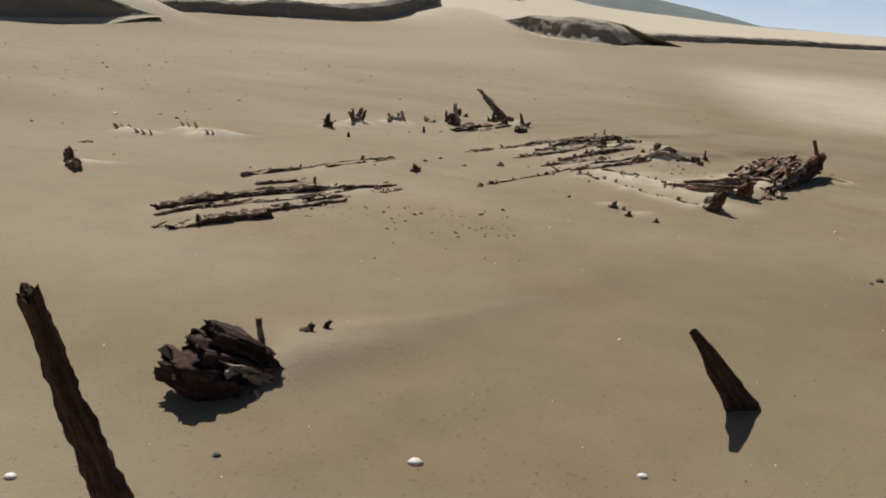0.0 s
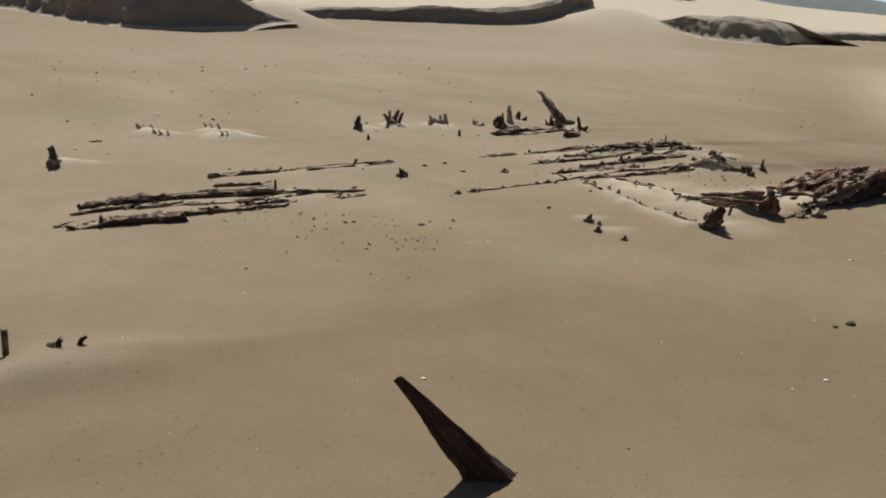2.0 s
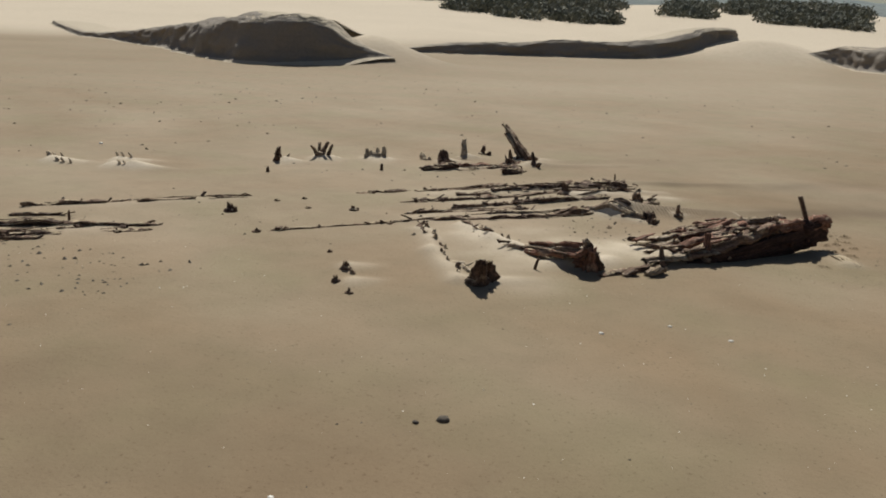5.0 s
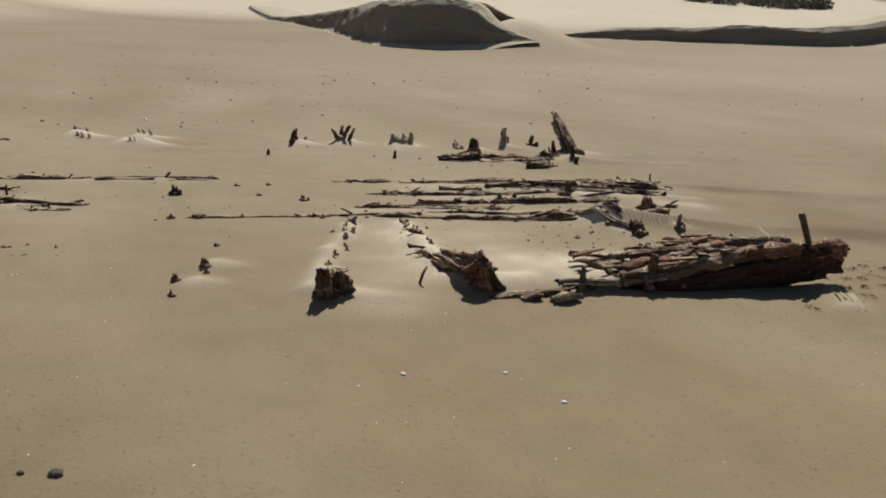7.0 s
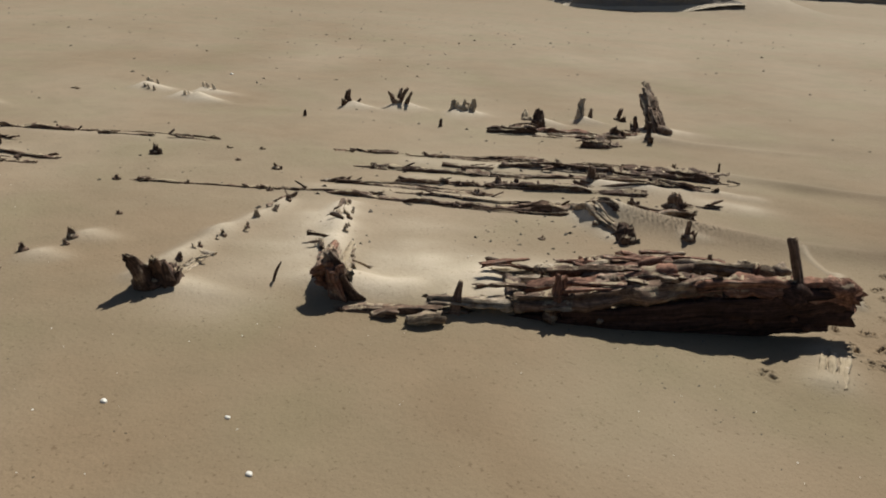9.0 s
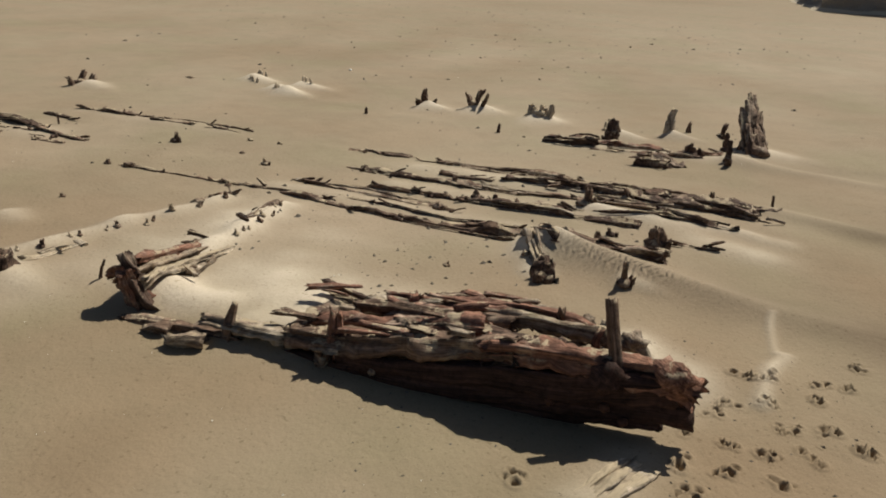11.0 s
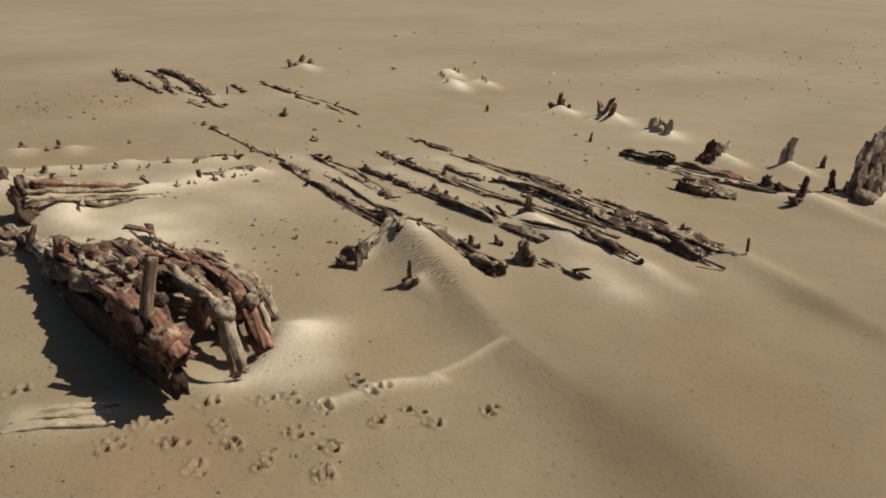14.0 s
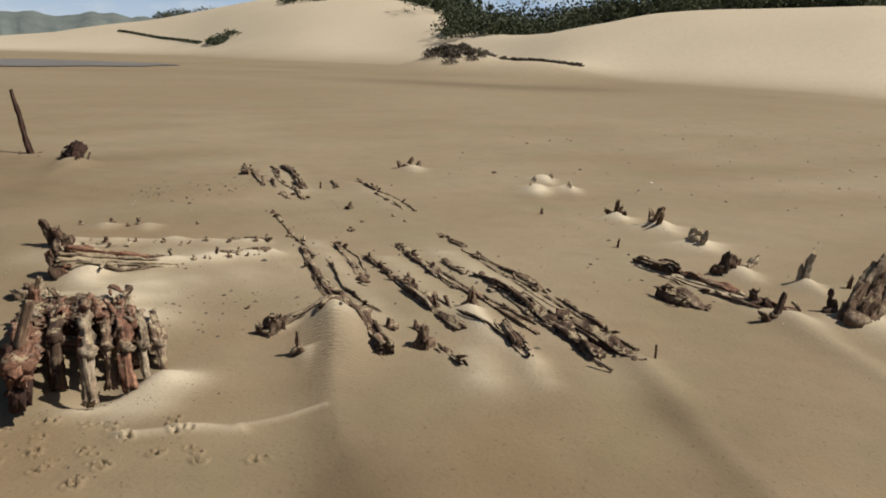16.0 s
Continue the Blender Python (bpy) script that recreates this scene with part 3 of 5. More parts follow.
def build_hull():
    hull = thing("hull_fragment", 3.6, 8.3, "reddish-brown splintered wooden hull section half sunk in sand", "hull wreck")
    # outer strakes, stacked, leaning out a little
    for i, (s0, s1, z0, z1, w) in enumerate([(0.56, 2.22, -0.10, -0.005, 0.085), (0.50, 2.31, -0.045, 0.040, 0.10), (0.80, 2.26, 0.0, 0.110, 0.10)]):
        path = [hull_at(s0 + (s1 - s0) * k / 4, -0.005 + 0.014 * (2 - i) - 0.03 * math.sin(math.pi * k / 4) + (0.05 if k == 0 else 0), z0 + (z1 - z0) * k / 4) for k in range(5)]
        # the near-black of the strakes is the hull side's shade, painted in
        part("strake", timber(path, 0.055, w, 31 + i, (0.7, 1.1), 0.20, 0.8, 14), DARK_SHADED, hull, "outer plank, coloured dark for its shaded side")
    # upper timbers, side by side, higher at the outer edge
    tops = [
        (0.44, 1.12, 0.0, 0.015, 0.075, 0.10, 0.045, PALE), (0.52, 1.05, 0.07, -0.01, 0.05, 0.08, 0.045, SANDY), (0.82, 1.75, 0.02, 0.060, 0.150, 0.105, 0.08, WOOD), (1.12, 2.00, -0.012, 0.090, 0.150, 0.045, 0.04, RED),
        (1.45, 1.95, 0.035, 0.120, 0.165, 0.085, 0.07, RED), (0.88, 1.60, 0.135, 0.060, 0.150, 0.085, 0.070, RED), (1.15, 1.55, 0.20, 0.085, 0.120, 0.05, 0.04, WOOD),
        (1.00, 1.68, 0.25, 0.075, 0.135, 0.070, 0.06, WOOD), (1.05, 1.60, 0.33, 0.050, 0.110, 0.06, 0.05, RED),
        (1.30, 1.70, 0.39, 0.085, 0.090, 0.065, 0.05, WOOD), (0.95, 1.45, 0.43, 0.030, 0.070, 0.06, 0.05, PALE), (1.20, 1.66, 0.49, 0.055, 0.055, 0.065, 0.05, DARK),
        (1.52, 1.80, 0.55, 0.040, 0.020, 0.055, 0.05, WOOD), (0.80, 1.30, 0.36, -0.005, 0.020, 0.05, 0.03, PALE), (0.66, 1.15, 0.24, 0.000, 0.025, 0.05, 0.03, WOOD),
        (0.70, 1.05, 0.10, 0.000, 0.050, 0.05, 0.04, SANDY), (0.75, 1.12, 0.48, -0.02, 0.015, 0.05, 0.035, SANDY),
    ]
    for i, (s0, s1, u, z0, z1, w, h, mat) in enumerate(tops):
        path = [hull_at(s0 + (s1 - s0) * k / 3, u + 0.012 * math.sin(i * 2.1 + k), z0 + (z1 - z0) * k / 3 + 0.006 * math.sin(i + 2 * k)) for k in range(4)]
        part("timber", timber(path, w * 1.15, h * 1.1, 47 + i * 1.9, (0.75, 1.0), 0.40, 1.0, 18, 0.012, 0, 0.7), mat, hull, "splintered reddish plank" if mat == RED else "")
    # steep finger-like ends that stand over the hollow
    for i, (s, u, z, w) in enumerate([(2.30, 0.010, 0.160, 0.125), (1.92, 0.130, 0.140, 0.060), (2.16, 0.265, 0.135, 0.075), (2.00, 0.345, 0.10, 0.050), (2.04, 0.420, 0.10, 0.058), (1.95, 0.505, 0.07, 0.052), (1.85, 0.585, 0.035, 0.050)]):
        path = [hull_at(s - 0.70, u + 0.012, z - 0.02), hull_at(s - 0.45, u - 0.006, z + 0.006), hull_at(s - 0.20, u + 0.008, z - 0.010), hull_at(s - 0.07, u - 0.006, z - (0.040 if i else 0.02)), hull_at(s + 0.02, u, -0.09 if i else 0.09)]
        part("rib_end", timber(path, w, w * 0.85, 83 + i * 2.3, (0.8, 0.95), 0.44, 0.5, 20, 0.011, 0, 0.8), (RED, DARK, PALE, WOOD, RED, PALE, WOOD)[i], hull)
        part("knuckle", lump(*hull_at(s - 0.08, u, z - 0.01), w * 0.55, w * 0.5, w * 0.42, 91 + i, 0.6), (RED, DARK, PALE, WOOD, PALE, PALE, WOOD)[i], hull)
    # frames across, below the timbers
    for i, s in enumerate((0.85, 1.15, 1.45, 1.72)):
        k = (s - 0.7) / 1.4
        path = [hull_at(s, 0.01, 0.05 + 0.05 * k), hull_at(s, 0.2, 0.03 + 0.04 * k), hull_at(s, 0.40, -0.02), hull_at(s, 0.56, -0.09)]
        part("frame", timber(path, 0.085, 0.07, 61 + i, (1, 0.9), 0.22, 0.7), DARK, hull)
    # knobs and upright splinters along the top
    for i, (s, u, z, hh, w) in enumerate([(1.05, 0.0, 0.03, 0.18, 0.085), (1.0, -0.03, 0.0, 0.08, 0.07), (0.98, 0.29, -0.02, 0.12, 0.04), (1.20, 0.42, 0.0, 0.11, 0.08), (1.28, 0.45, 0.0, 0.10, 0.07),
                                          (1.55, 0.43, 0.02, 0.10, 0.07), (1.64, 0.45, 0.02, 0.11, 0.06), (1.78, 0.40, 0.03, 0.12, 0.05), (1.30, 0.10, 0.06, 0.10, 0.06), (1.95, 0.24, 0.05, 0.12, 0.045)]):
        path = [hull_at(s, u, z - 0.03), hull_at(s + 0.01 * math.sin(i), u + 0.01 * math.cos(i), z + hh * 0.6), hull_at(s + 0.02 * math.sin(i * 3), u + 0.015 * math.cos(i * 2), z + hh)]
        part("knob", timber(path, w, w * 0.8, 101 + i * 1.7, (1.2, 0.7), 0.35, 0.9, 10, 0.02), WOOD if i % 3 else RED, hull)
    rnd = random.Random(77)
    spots = []
    for _ in range(16):
        q, u = rnd.uniform(0.75, 1.65), rnd.uniform(-0.01, 0.5)
        p = hull_at(q, u, 0.055 + 0.10 * min(1, (q - 0.6) / 0.9) - 0.16 * max(0, u - 0.1) + rnd.uniform(0.0, 0.03))
        spots.append((p.x, p.y, p.z, rnd.uniform(0.10, 0.32), rnd.uniform(0.025, 0.055)))
    slivers(spots, 5.5, (RED, WOOD, RED, PALE, DARK), hull, 0.12, "broken_plank")
    # the square iron-hard post
    part("post", timber([hull_at(2.075, -0.01, 0.04), hull_at(2.05, 0.01, 0.19), hull_at(2.01, 0.06, 0.365)], 0.036, 0.036, 7, (1.1, 1.0), 0.10, 0.25, 12, 0.02, 0, 0.35), WOOD, hull, "upright dark wooden post")
    part("collar", lump(*hull_at(2.03, -0.015, 0.13), 0.06, 0.055, 0.055, 5, 0.5), DARK_SHADED, hull)
    # trenails on the outer face
    for i, (s, z) in enumerate([(1.02, 0.02), (1.22, 0.01), (1.86, 0.02), (2.04, 0.03), (2.1, -0.01)]):
        p = hull_at(s, -0.045, z)
        part("trenail", lump(p.x, p.y, p.z, 0.016, 0.016, 0.014, 140 + i), PALE if i < 2 else RUST, hull)
    # low tapering bow end
    part("bow_timber", timber([hull_at(0.05, -0.02, -0.065), hull_at(0.2, -0.01, -0.055), hull_at(0.45, 0.0, -0.045), hull_at(0.68, 0.0, -0.02)], 0.07, 0.075, 17, (0.6, 1.1), 0.34, 0.9, 16, 0.014), WOOD, hull)
    part("bow_timber", timber([hull_at(0.38, -0.12, -0.05), hull_at(0.46, -0.10, -0.035), hull_at(0.54, -0.07, -0.03)], 0.085, 0.08, 18, (0.8, 1.0), 0.4, 0.4, 16, 0.012), PALE, hull)
    part("bow_timber", timber([hull_at(0.22, -0.07, -0.06), hull_at(0.29, -0.06, -0.045), hull_at(0.35, -0.05, -0.05)], 0.06, 0.06, 20, (0.8, 1.0), 0.4, 0.4, 14, 0.012), WOOD, hull)
    part("bow_spike", timber([hull_at(0.59, -0.03, -0.09), hull_at(0.60, -0.01, 0.03), hull_at(0.61, 0.02, 0.13)], 0.05, 0.045, 19, (1.2, 0.45), 0.3, 0.6), WOOD, hull)


build_hull()

# ---- stumps beside the hull ----
def build_knee():
    ob = thing("timber_knee", 2.62, 7.42, "broken red-brown plank bundle rising to a split overhanging end", "timber bundle")
    spec = [([(2.10, 7.80, -0.05), (2.40, 7.62, 0.0), (2.66, 7.47, 0.06), (2.85, 7.38, 0.10)], 0.075, 0.055, PALE), ([(2.16, 7.70, -0.06), (2.42, 7.55, -0.01), (2.66, 7.42, 0.04), (2.82, 7.33, 0.07)], 0.06, 0.05, RED),
            ([(2.20, 7.84, -0.05), (2.50, 7.64, 0.0), (2.74, 7.50, 0.05), (2.88, 7.44, 0.06)], 0.05, 0.04, SANDY), ([(2.30, 7.69, 0.01), (2.55, 7.53, 0.07), (2.78, 7.41, 0.13)], 0.045, 0.035, RED),
            ([(2.34, 7.62, 0.0), (2.52, 7.50, 0.03), (2.70, 7.38, 0.05)], 0.04, 0.03, WOOD)]
    for i, (p, w, h, mat) in enumerate(spec):
        part("plank", timber(p, w, h, 201 + i * 2.1, (0.7, 1.15), 0.42, 1.1, 16, 0.013), mat, ob)
    for i, (a, b, w, h) in enumerate([((2.79, 7.45, -0.12), (2.84, 7.38, 0.13), 0.11, 0.085), ((2.86, 7.47, -0.12), (2.84, 7.42, 0.09), 0.09, 0.08), ((2.84, 7.40, 0.11), (2.765, 7.31, 0.075), 0.06, 0.05),
                                      ((2.82, 7.41, 0.08), (2.80, 7.38, 0.185), 0.06, 0.05), ((2.78, 7.42, -0.03), (2.74, 7.34, 0.03), 0.05, 0.05)]):
        mid = (Vector(a) + Vector(b)) / 2 + Vector((0.012, 0.0, 0.012))
        part("broken_end", timber([a, mid, b], w, h, 211 + i * 1.7, (1.15, 0.8), 0.42, 0.4, 18, 0.011), DARK if i % 2 else RED, ob)
    return ob


build_knee()
for i, (p, w, mat) in enumerate([([(2.36, 7.74, 0.03), (2.62, 7.60, 0.03)], 0.045, PALE), ([(2.30, 7.60, 0.01), (2.02, 7.72, 0.01)], 0.04, WOOD), ([(2.24, 6.86, 0.0), (2.02, 7.10, 0.0)], 0.05, SANDY)]):
    lay(p, w, 0.045, 221 + i * 1.7, mat, "splintered weathered plank lying on a sand ridge", "split_plank", "plank", "planks on the ridges", 0.5, (0.9, 0.6), 0.3, 1.2)
snag(2.30, 6.72, [(0.0, 0.0, 0.07, -0.11, 0.19, 0.10), (0.02, 0.05, 0.03, -0.02, 0.14, 0.12), (0.02, 0.10, 0.02, 0.02, 0.09, 0.10), (0.03, 0.06, 0.05, -0.06, 0.16, 0.06)], 241, DARK, "dark curved horn-like timber stub leaning out of the sand", "timber_horn", base=0.08, rough=0.42)
snag(2.49, 7.23, [(0, 0, 0.04, 0.045, 0.10, 0.026)], 251, DARK, "thin leaning dark wooden splinter in the sand", "wood_splinter", "splinter")
# worn frame ends that show along the two ridges
_rnd = random.Random(29)
for x0, y0, x1, y1, count in ((2.14, 6.80, 1.40, 7.86, 12), (2.10, 7.84, 1.60, 8.16, 8)):
    for k in range(count):
        f, r = (k + _rnd.random()) / count, _rnd.uniform(0.012, 0.028)
        x, y = x0 + (x1 - x0) * f + _rnd.gauss(0, 0.015), y0 + (y1 - y0) * f + _rnd.gauss(0, 0.015)
        snag(x, y, [(0, 0, _rnd.gauss(0, 0.01), _rnd.gauss(0, 0.01), r * 1.5, r * 1.4)], 255 + k * 1.3 + x0, WOOD if k % 2 else SANDY, "tiny worn plank end on a sand ridge", "wood_nub", "wood nub", r * 0.9, "nubs on the ridges")
for x, y, r in ((1.69, 6.18, 0.035), (1.50, 6.33, 0.045), (1.42, 6.58, 0.055), (1.50, 6.53, 0.03)):
    snag(x, y, [(0, 0, 0.0, -0.01, r * 1.1, r * 1.1)], 260 + x * 7, WOOD, "small worn brown wooden nub in a sand drift", "wood_nub", "wood nub", r * 0.8, "nubs in the sand")
snag(3.08, 9.56, [(0, 0, 0.005, 0.0, 0.115, 0.045), (0.02, 0.02, 0.0, 0.02, 0.05, 0.05)], 271, WOOD, "short pointed dark stake with sand banked behind it", "wood_stake", "stake", 0.045)

# ---- the long deck of sunken timbers ----
DECK = "weathered brown deck timber sunk in the sand"
G = "sunken deck timbers"
lay([(1.02, 7.95), (1.5, 8.4), (2.05, 9.0)], 0.06, 0.05, 301, WOOD, DECK, group=G, proud=0.55)
lay([(2.02, 8.98), (2.30, 9.33), (2.58, 9.66), (2.86, 9.95)], 0.10, 0.08, 302, WOOD, "stout weathered brown deck beam emerging from a sand drift", group=G, proud=0.62)
lay([(1.05, 8.34), (1.45, 8.76), (1.82, 9.14)], 0.05, 0.045, 303, WOOD, DECK, group=G, proud=0.6)
lay([(1.15, 8.64), (1.56, 9.16)], 0.055, 0.05, 304, WOOD, DECK, group=G, proud=0.6)
lay([(0.80, 8.76), (1.10, 9.14), (1.40, 9.50)], 0.09, 0.07, 305, DARK, "thick dark deck beam half sunk in sand", group=G, proud=0.6)
lay([(1.36, 9.46), (1.7, 9.95), (2.12, 10.48)], 0.04, 0.04, 306, WOOD, DECK, group=G, proud=0.6)
lay([(1.60, 9.22), (1.95, 9.66), (2.32, 10.10)], 0.085, 0.075, 307, DARK, "thick dark deck beam half sunk in sand", group=G, proud=0.62)
lay([(0.20, 8.78), (0.50, 9.22)], 0.055, 0.05, 308, WOOD, DECK, group=G, proud=0.6)
lay([(0.60, 9.25), (0.97, 9.83), (1.42, 10.37), (1.90, 10.86)], 0.045, 0.05, 309, WOOD, DECK, group=G, proud=0.6)
lay([(1.20, 9.66), (1.65, 10.22), (2.0, 10.58), (2.34, 10.90)], 0.095, 0.085, 310, DARK, "thick dark deck beam half sunk in sand", group=G, proud=0.66)
lay([(2.16, 10.26), (2.55, 10.60)], 0.09, 0.07, 311, DARK, "short dark deck beam with a split end", group=G, proud=0.65)
lay([(1.75, 10.42), (2.0, 10.74), (2.28, 11.10)], 0.10, 0.10, 312, DARK, "stout dark brown deck beam with a broken end", group=G, proud=0.7)
lay([(1.0, 9.28), (1.25, 9.6)], 0.045, 0.04, 314, WOOD, DECK, group=G, proud=0.6)
snag(2.91, 9.23, [(0, 0, -0.03, 0.02, 0.10, 0.12), (-0.05, 0.02, -0.03, 0.02, 0.085, 0.10), (0.02, -0.03, 0.02, -0.02, 0.05, 0.07)], 316, DARK, "dark broken timber end beside a sand drift", base=0.06)
lay([(2.44, 9.38), (2.68, 9.40)], 0.04, 0.05, 317, DARK, "short dark plank at the crest of a drift", group=G, proud=0.9)
lay([(2.36, 9.37), (2.60, 9.30), (2.86, 9.24)], 0.07, 0.05, 318, PALE, "pale sand-dusted plank beside a drift", group=G, proud=0.75)
EDGES = [
    ([(0.30, 7.08), (1.04, 7.92), (1.45, 8.43)], 0.022), ([(1.40, 8.50), (1.98, 9.07), (2.30, 9.56)], 0.026), ([(1.52, 8.40), (2.08, 8.96), (2.38, 9.30)], 0.024),
    ([(0.96, 8.27), (1.26, 8.70), (1.70, 9.08)], 0.024), ([(1.19, 8.74), (1.70, 9.30), (2.02, 9.69), (2.22, 10.06)], 0.028), ([(1.76, 9.54), (2.06, 9.96), (2.43, 10.52)], 0.026),
    ([(0.70, 8.68), (1.12, 9.16), (1.56, 9.66)], 0.024), ([(1.12, 9.22), (1.58, 9.84), (1.97, 10.41)], 0.028), ([(0.15, 8.80), (0.78, 9.58), (1.32, 10.22)], 0.022),
    ([(1.10, 9.90), (1.55, 10.42), (2.06, 11.02)], 0.026), ([(0.70, 9.34), (1.18, 9.92), (1.62, 10.40)], 0.022), ([(1.25, 9.68), (1.61, 10.08), (2.05, 10.56)], 0.026),
    ([(-1.60, 6.98), (-1.10, 7.56), (-0.60, 8.14)], 0.020), ([(-1.66, 5.44), (-1.10, 6.02), (-0.70, 6.58)], 0.022), ([(-2.04, 5.40), (-1.60, 5.90), (-1.12, 6.38)], 0.022),
]
W = "planks at the far end of the deck"
lay([(-2.02, 5.28), (-1.71, 5.70), (-1.35, 6.08), (-0.90, 6.55)], 0.085, 0.085, 321, DARK, "long dark deck beam half sunk in sand", group=W, proud=0.68)
lay([(-1.80, 4.88), (-1.58, 5.10), (-1.22, 5.40)], 0.085, 0.08, 322, DARK, "dark split deck beam half sunk in sand", group=W, proud=0.68)
lay([(-1.80, 6.66), (-1.36, 7.18)], 0.06, 0.05, 323, WOOD, DECK, group=W, proud=0.65)
lay([(-1.60, 6.40), (-1.30, 6.70)], 0.065, 0.055, 324, DARK, DECK, group=W, proud=0.65)
lay([(-1.15, 7.30), (-0.86, 7.64)], 0.034, 0.035, 325, WOOD, DECK, group=W, proud=0.5)
lay([(-0.74, 7.80), (-0.50, 8.08)], 0.03, 0.03, 3251, WOOD, DECK, group=W, proud=0.5)
lay([(-1.98, 5.16), (-1.70, 5.48)], 0.05, 0.05, 3252, DARK, DECK, group=W, proud=0.62)
lay([(-1.62, 5.26), (-1.30, 5.50), (-0.95, 5.86)], 0.04, 0.045, 3253, DARK, DECK, group=W, proud=0.6)
lay([(-1.55, 5.60), (-1.05, 6.14)], 0.035, 0.035, 3254, WOOD, DECK, group=W, proud=0.55)
lay([(-1.76, 6.86), (-1.44, 7.18)], 0.03, 0.035, 3255, WOOD, DECK, group=W, proud=0.55)
lay([(2.58, 10.12, 0.01), (2.75, 10.33, 0.0)], 0.075, 0.07, 3256, DARK, "short dark broken log beside a deck stub", group=G, proud=0.7)
lay([(-0.86, 6.44), (-0.44, 6.88)], 0.06, 0.05, 326, WOOD, DECK, group=W, proud=0.65)
lay([(-1.28, 5.62), (-0.78, 6.05)], 0.045, 0.045, 327, WOOD, DECK, group=W, proud=0.6)
lay([(-1.75, 5.40), (-1.45, 5.72)], 0.05, 0.05, 328, DARK, DECK, group=W, proud=0.62)
lay([(-1.44, 5.34), (-1.18, 5.62)], 0.05, 0.05, 3281, WOOD, DECK, group=W, proud=0.65)
lay([(-1.08, 5.92), (-0.78, 6.22)], 0.045, 0.05, 3282, DARK, DECK, group=W, proud=0.65)
lay([(-0.62, 6.42), (-0.40, 6.72)], 0.045, 0.045, 3283, WOOD, DECK, group=W, proud=0.65)
lay([(-1.62, 6.96), (-1.28, 7.30)], 0.045, 0.045, 3284, DARK, DECK, group=W, proud=0.65)
lay([(0.36, 7.18), (0.72, 7.56)], 0.03, 0.035, 3285, WOOD, DECK, group=W, proud=0.5)
lay([(0.80, 7.66), (1.06, 7.94)], 0.035, 0.035, 3286, WOOD, DECK, group=W, proud=0.55)
lay([(1.48, 7.66), (1.30, 7.88)], 0.04, 0.04, 3287, WOOD, "thin plank end showing through a sand ridge", group=W, proud=0.6)
lay([(1.90, 7.90), (1.58, 8.14)], 0.035, 0.04, 3288, WOOD, "thin plank end showing through a sand ridge", group=W, proud=0.55)
snag(-1.13, 6.58, [(0, 0, 0.0, 0.0, 0.085, 0.03)], 331, DARK, "short dark peg standing among sunken planks", "wood_peg", "peg", 0)
snag(-1.63, 5.02, [(0, 0, 0.0, 0.0, 0.08, 0.035)], 333, DARK, "short dark peg standing on a sunken beam", "wood_peg", "peg", 0)
snag(2.14, 11.13, [(0, 0, 0.0, 0.0, 0.08, 0.022)], 335, DARK, "short dark peg at the end of a deck beam", "wood_peg", "peg", 0)
E1 = "thin brown plank edge running through the sand"
for i, (p, w) in enumerate(EDGES):
    lay(p, w, w * 1.15, 3301 + i * 1.7, (WOOD, DARK, WOOD, PALE)[i % 4], E1, "plank_edge", "plank", "plank edges of the deck", 0.62, (0.8, 0.8), 0.26, 1.2)
# knobs, nubs and frame heads on the deck
for i, (x, y, r, hh) in enumerate([(-0.33, 7.52, 0.06, 0.07), (0.29, 7.08, 0.035, 0.03), (1.08, 6.90, 0.022, 0.02), (-0.25, 8.09, 0.03, 0.02), (0.53, 8.14, 0.045, 0.04), (0.15, 8.0, 0.03, 0.02), (-0.60, 6.62, 0.04, 0.03),
                                   (1.90, 9.95, 0.075, 0.10), (2.60, 10.02, 0.085, 0.10), (2.40, 9.86, 0.04, 0.04), (1.75, 9.06, 0.06, 0.04), (1.62, 9.34, 0.05, 0.05), (1.70, 9.42, 0.045, 0.045), (2.66, 9.24, 0.03, 0.02),
                                   (1.22, 9.32, 0.05, 0.05), (1.50, 9.08, 0.04, 0.03), (2.48, 9.75, 0.05, 0.05), (1.78, 10.30, 0.05, 0.06), (0.42, 7.25, 0.03, 0.02), (0.62, 7.45, 0.025, 0.02), (1.04, 7.86, 0.03, 0.025),
                                   (1.95, 10.82, 0.05, 0.07), (-1.41, 5.36, 0.05, 0.05), (-1.05, 5.95, 0.035, 0.03), (-0.53, 6.49, 0.03, 0.03), (2.63, 8.83, 0.022, 0.02), (2.67, 9.24, 0.022, 0.02), (-0.1, 8.3, 0.025, 0.02)]):
    r, hh = r * 1.2, hh * 1.25
    snag(x, y, [(0.0, 0.0, 0.01 * math.sin(i), 0.02 * math.cos(i), hh, r * 0.9), (r * 0.5, r * 0.3, 0.0, 0.01, hh * 0.55, r * 0.8)], 341 + i * 1.9, WOOD if i % 3 else DARK,
         "worn brown timber stub above the sand", "wood_stub", "stub", r * 0.75, "stubs on the deck")

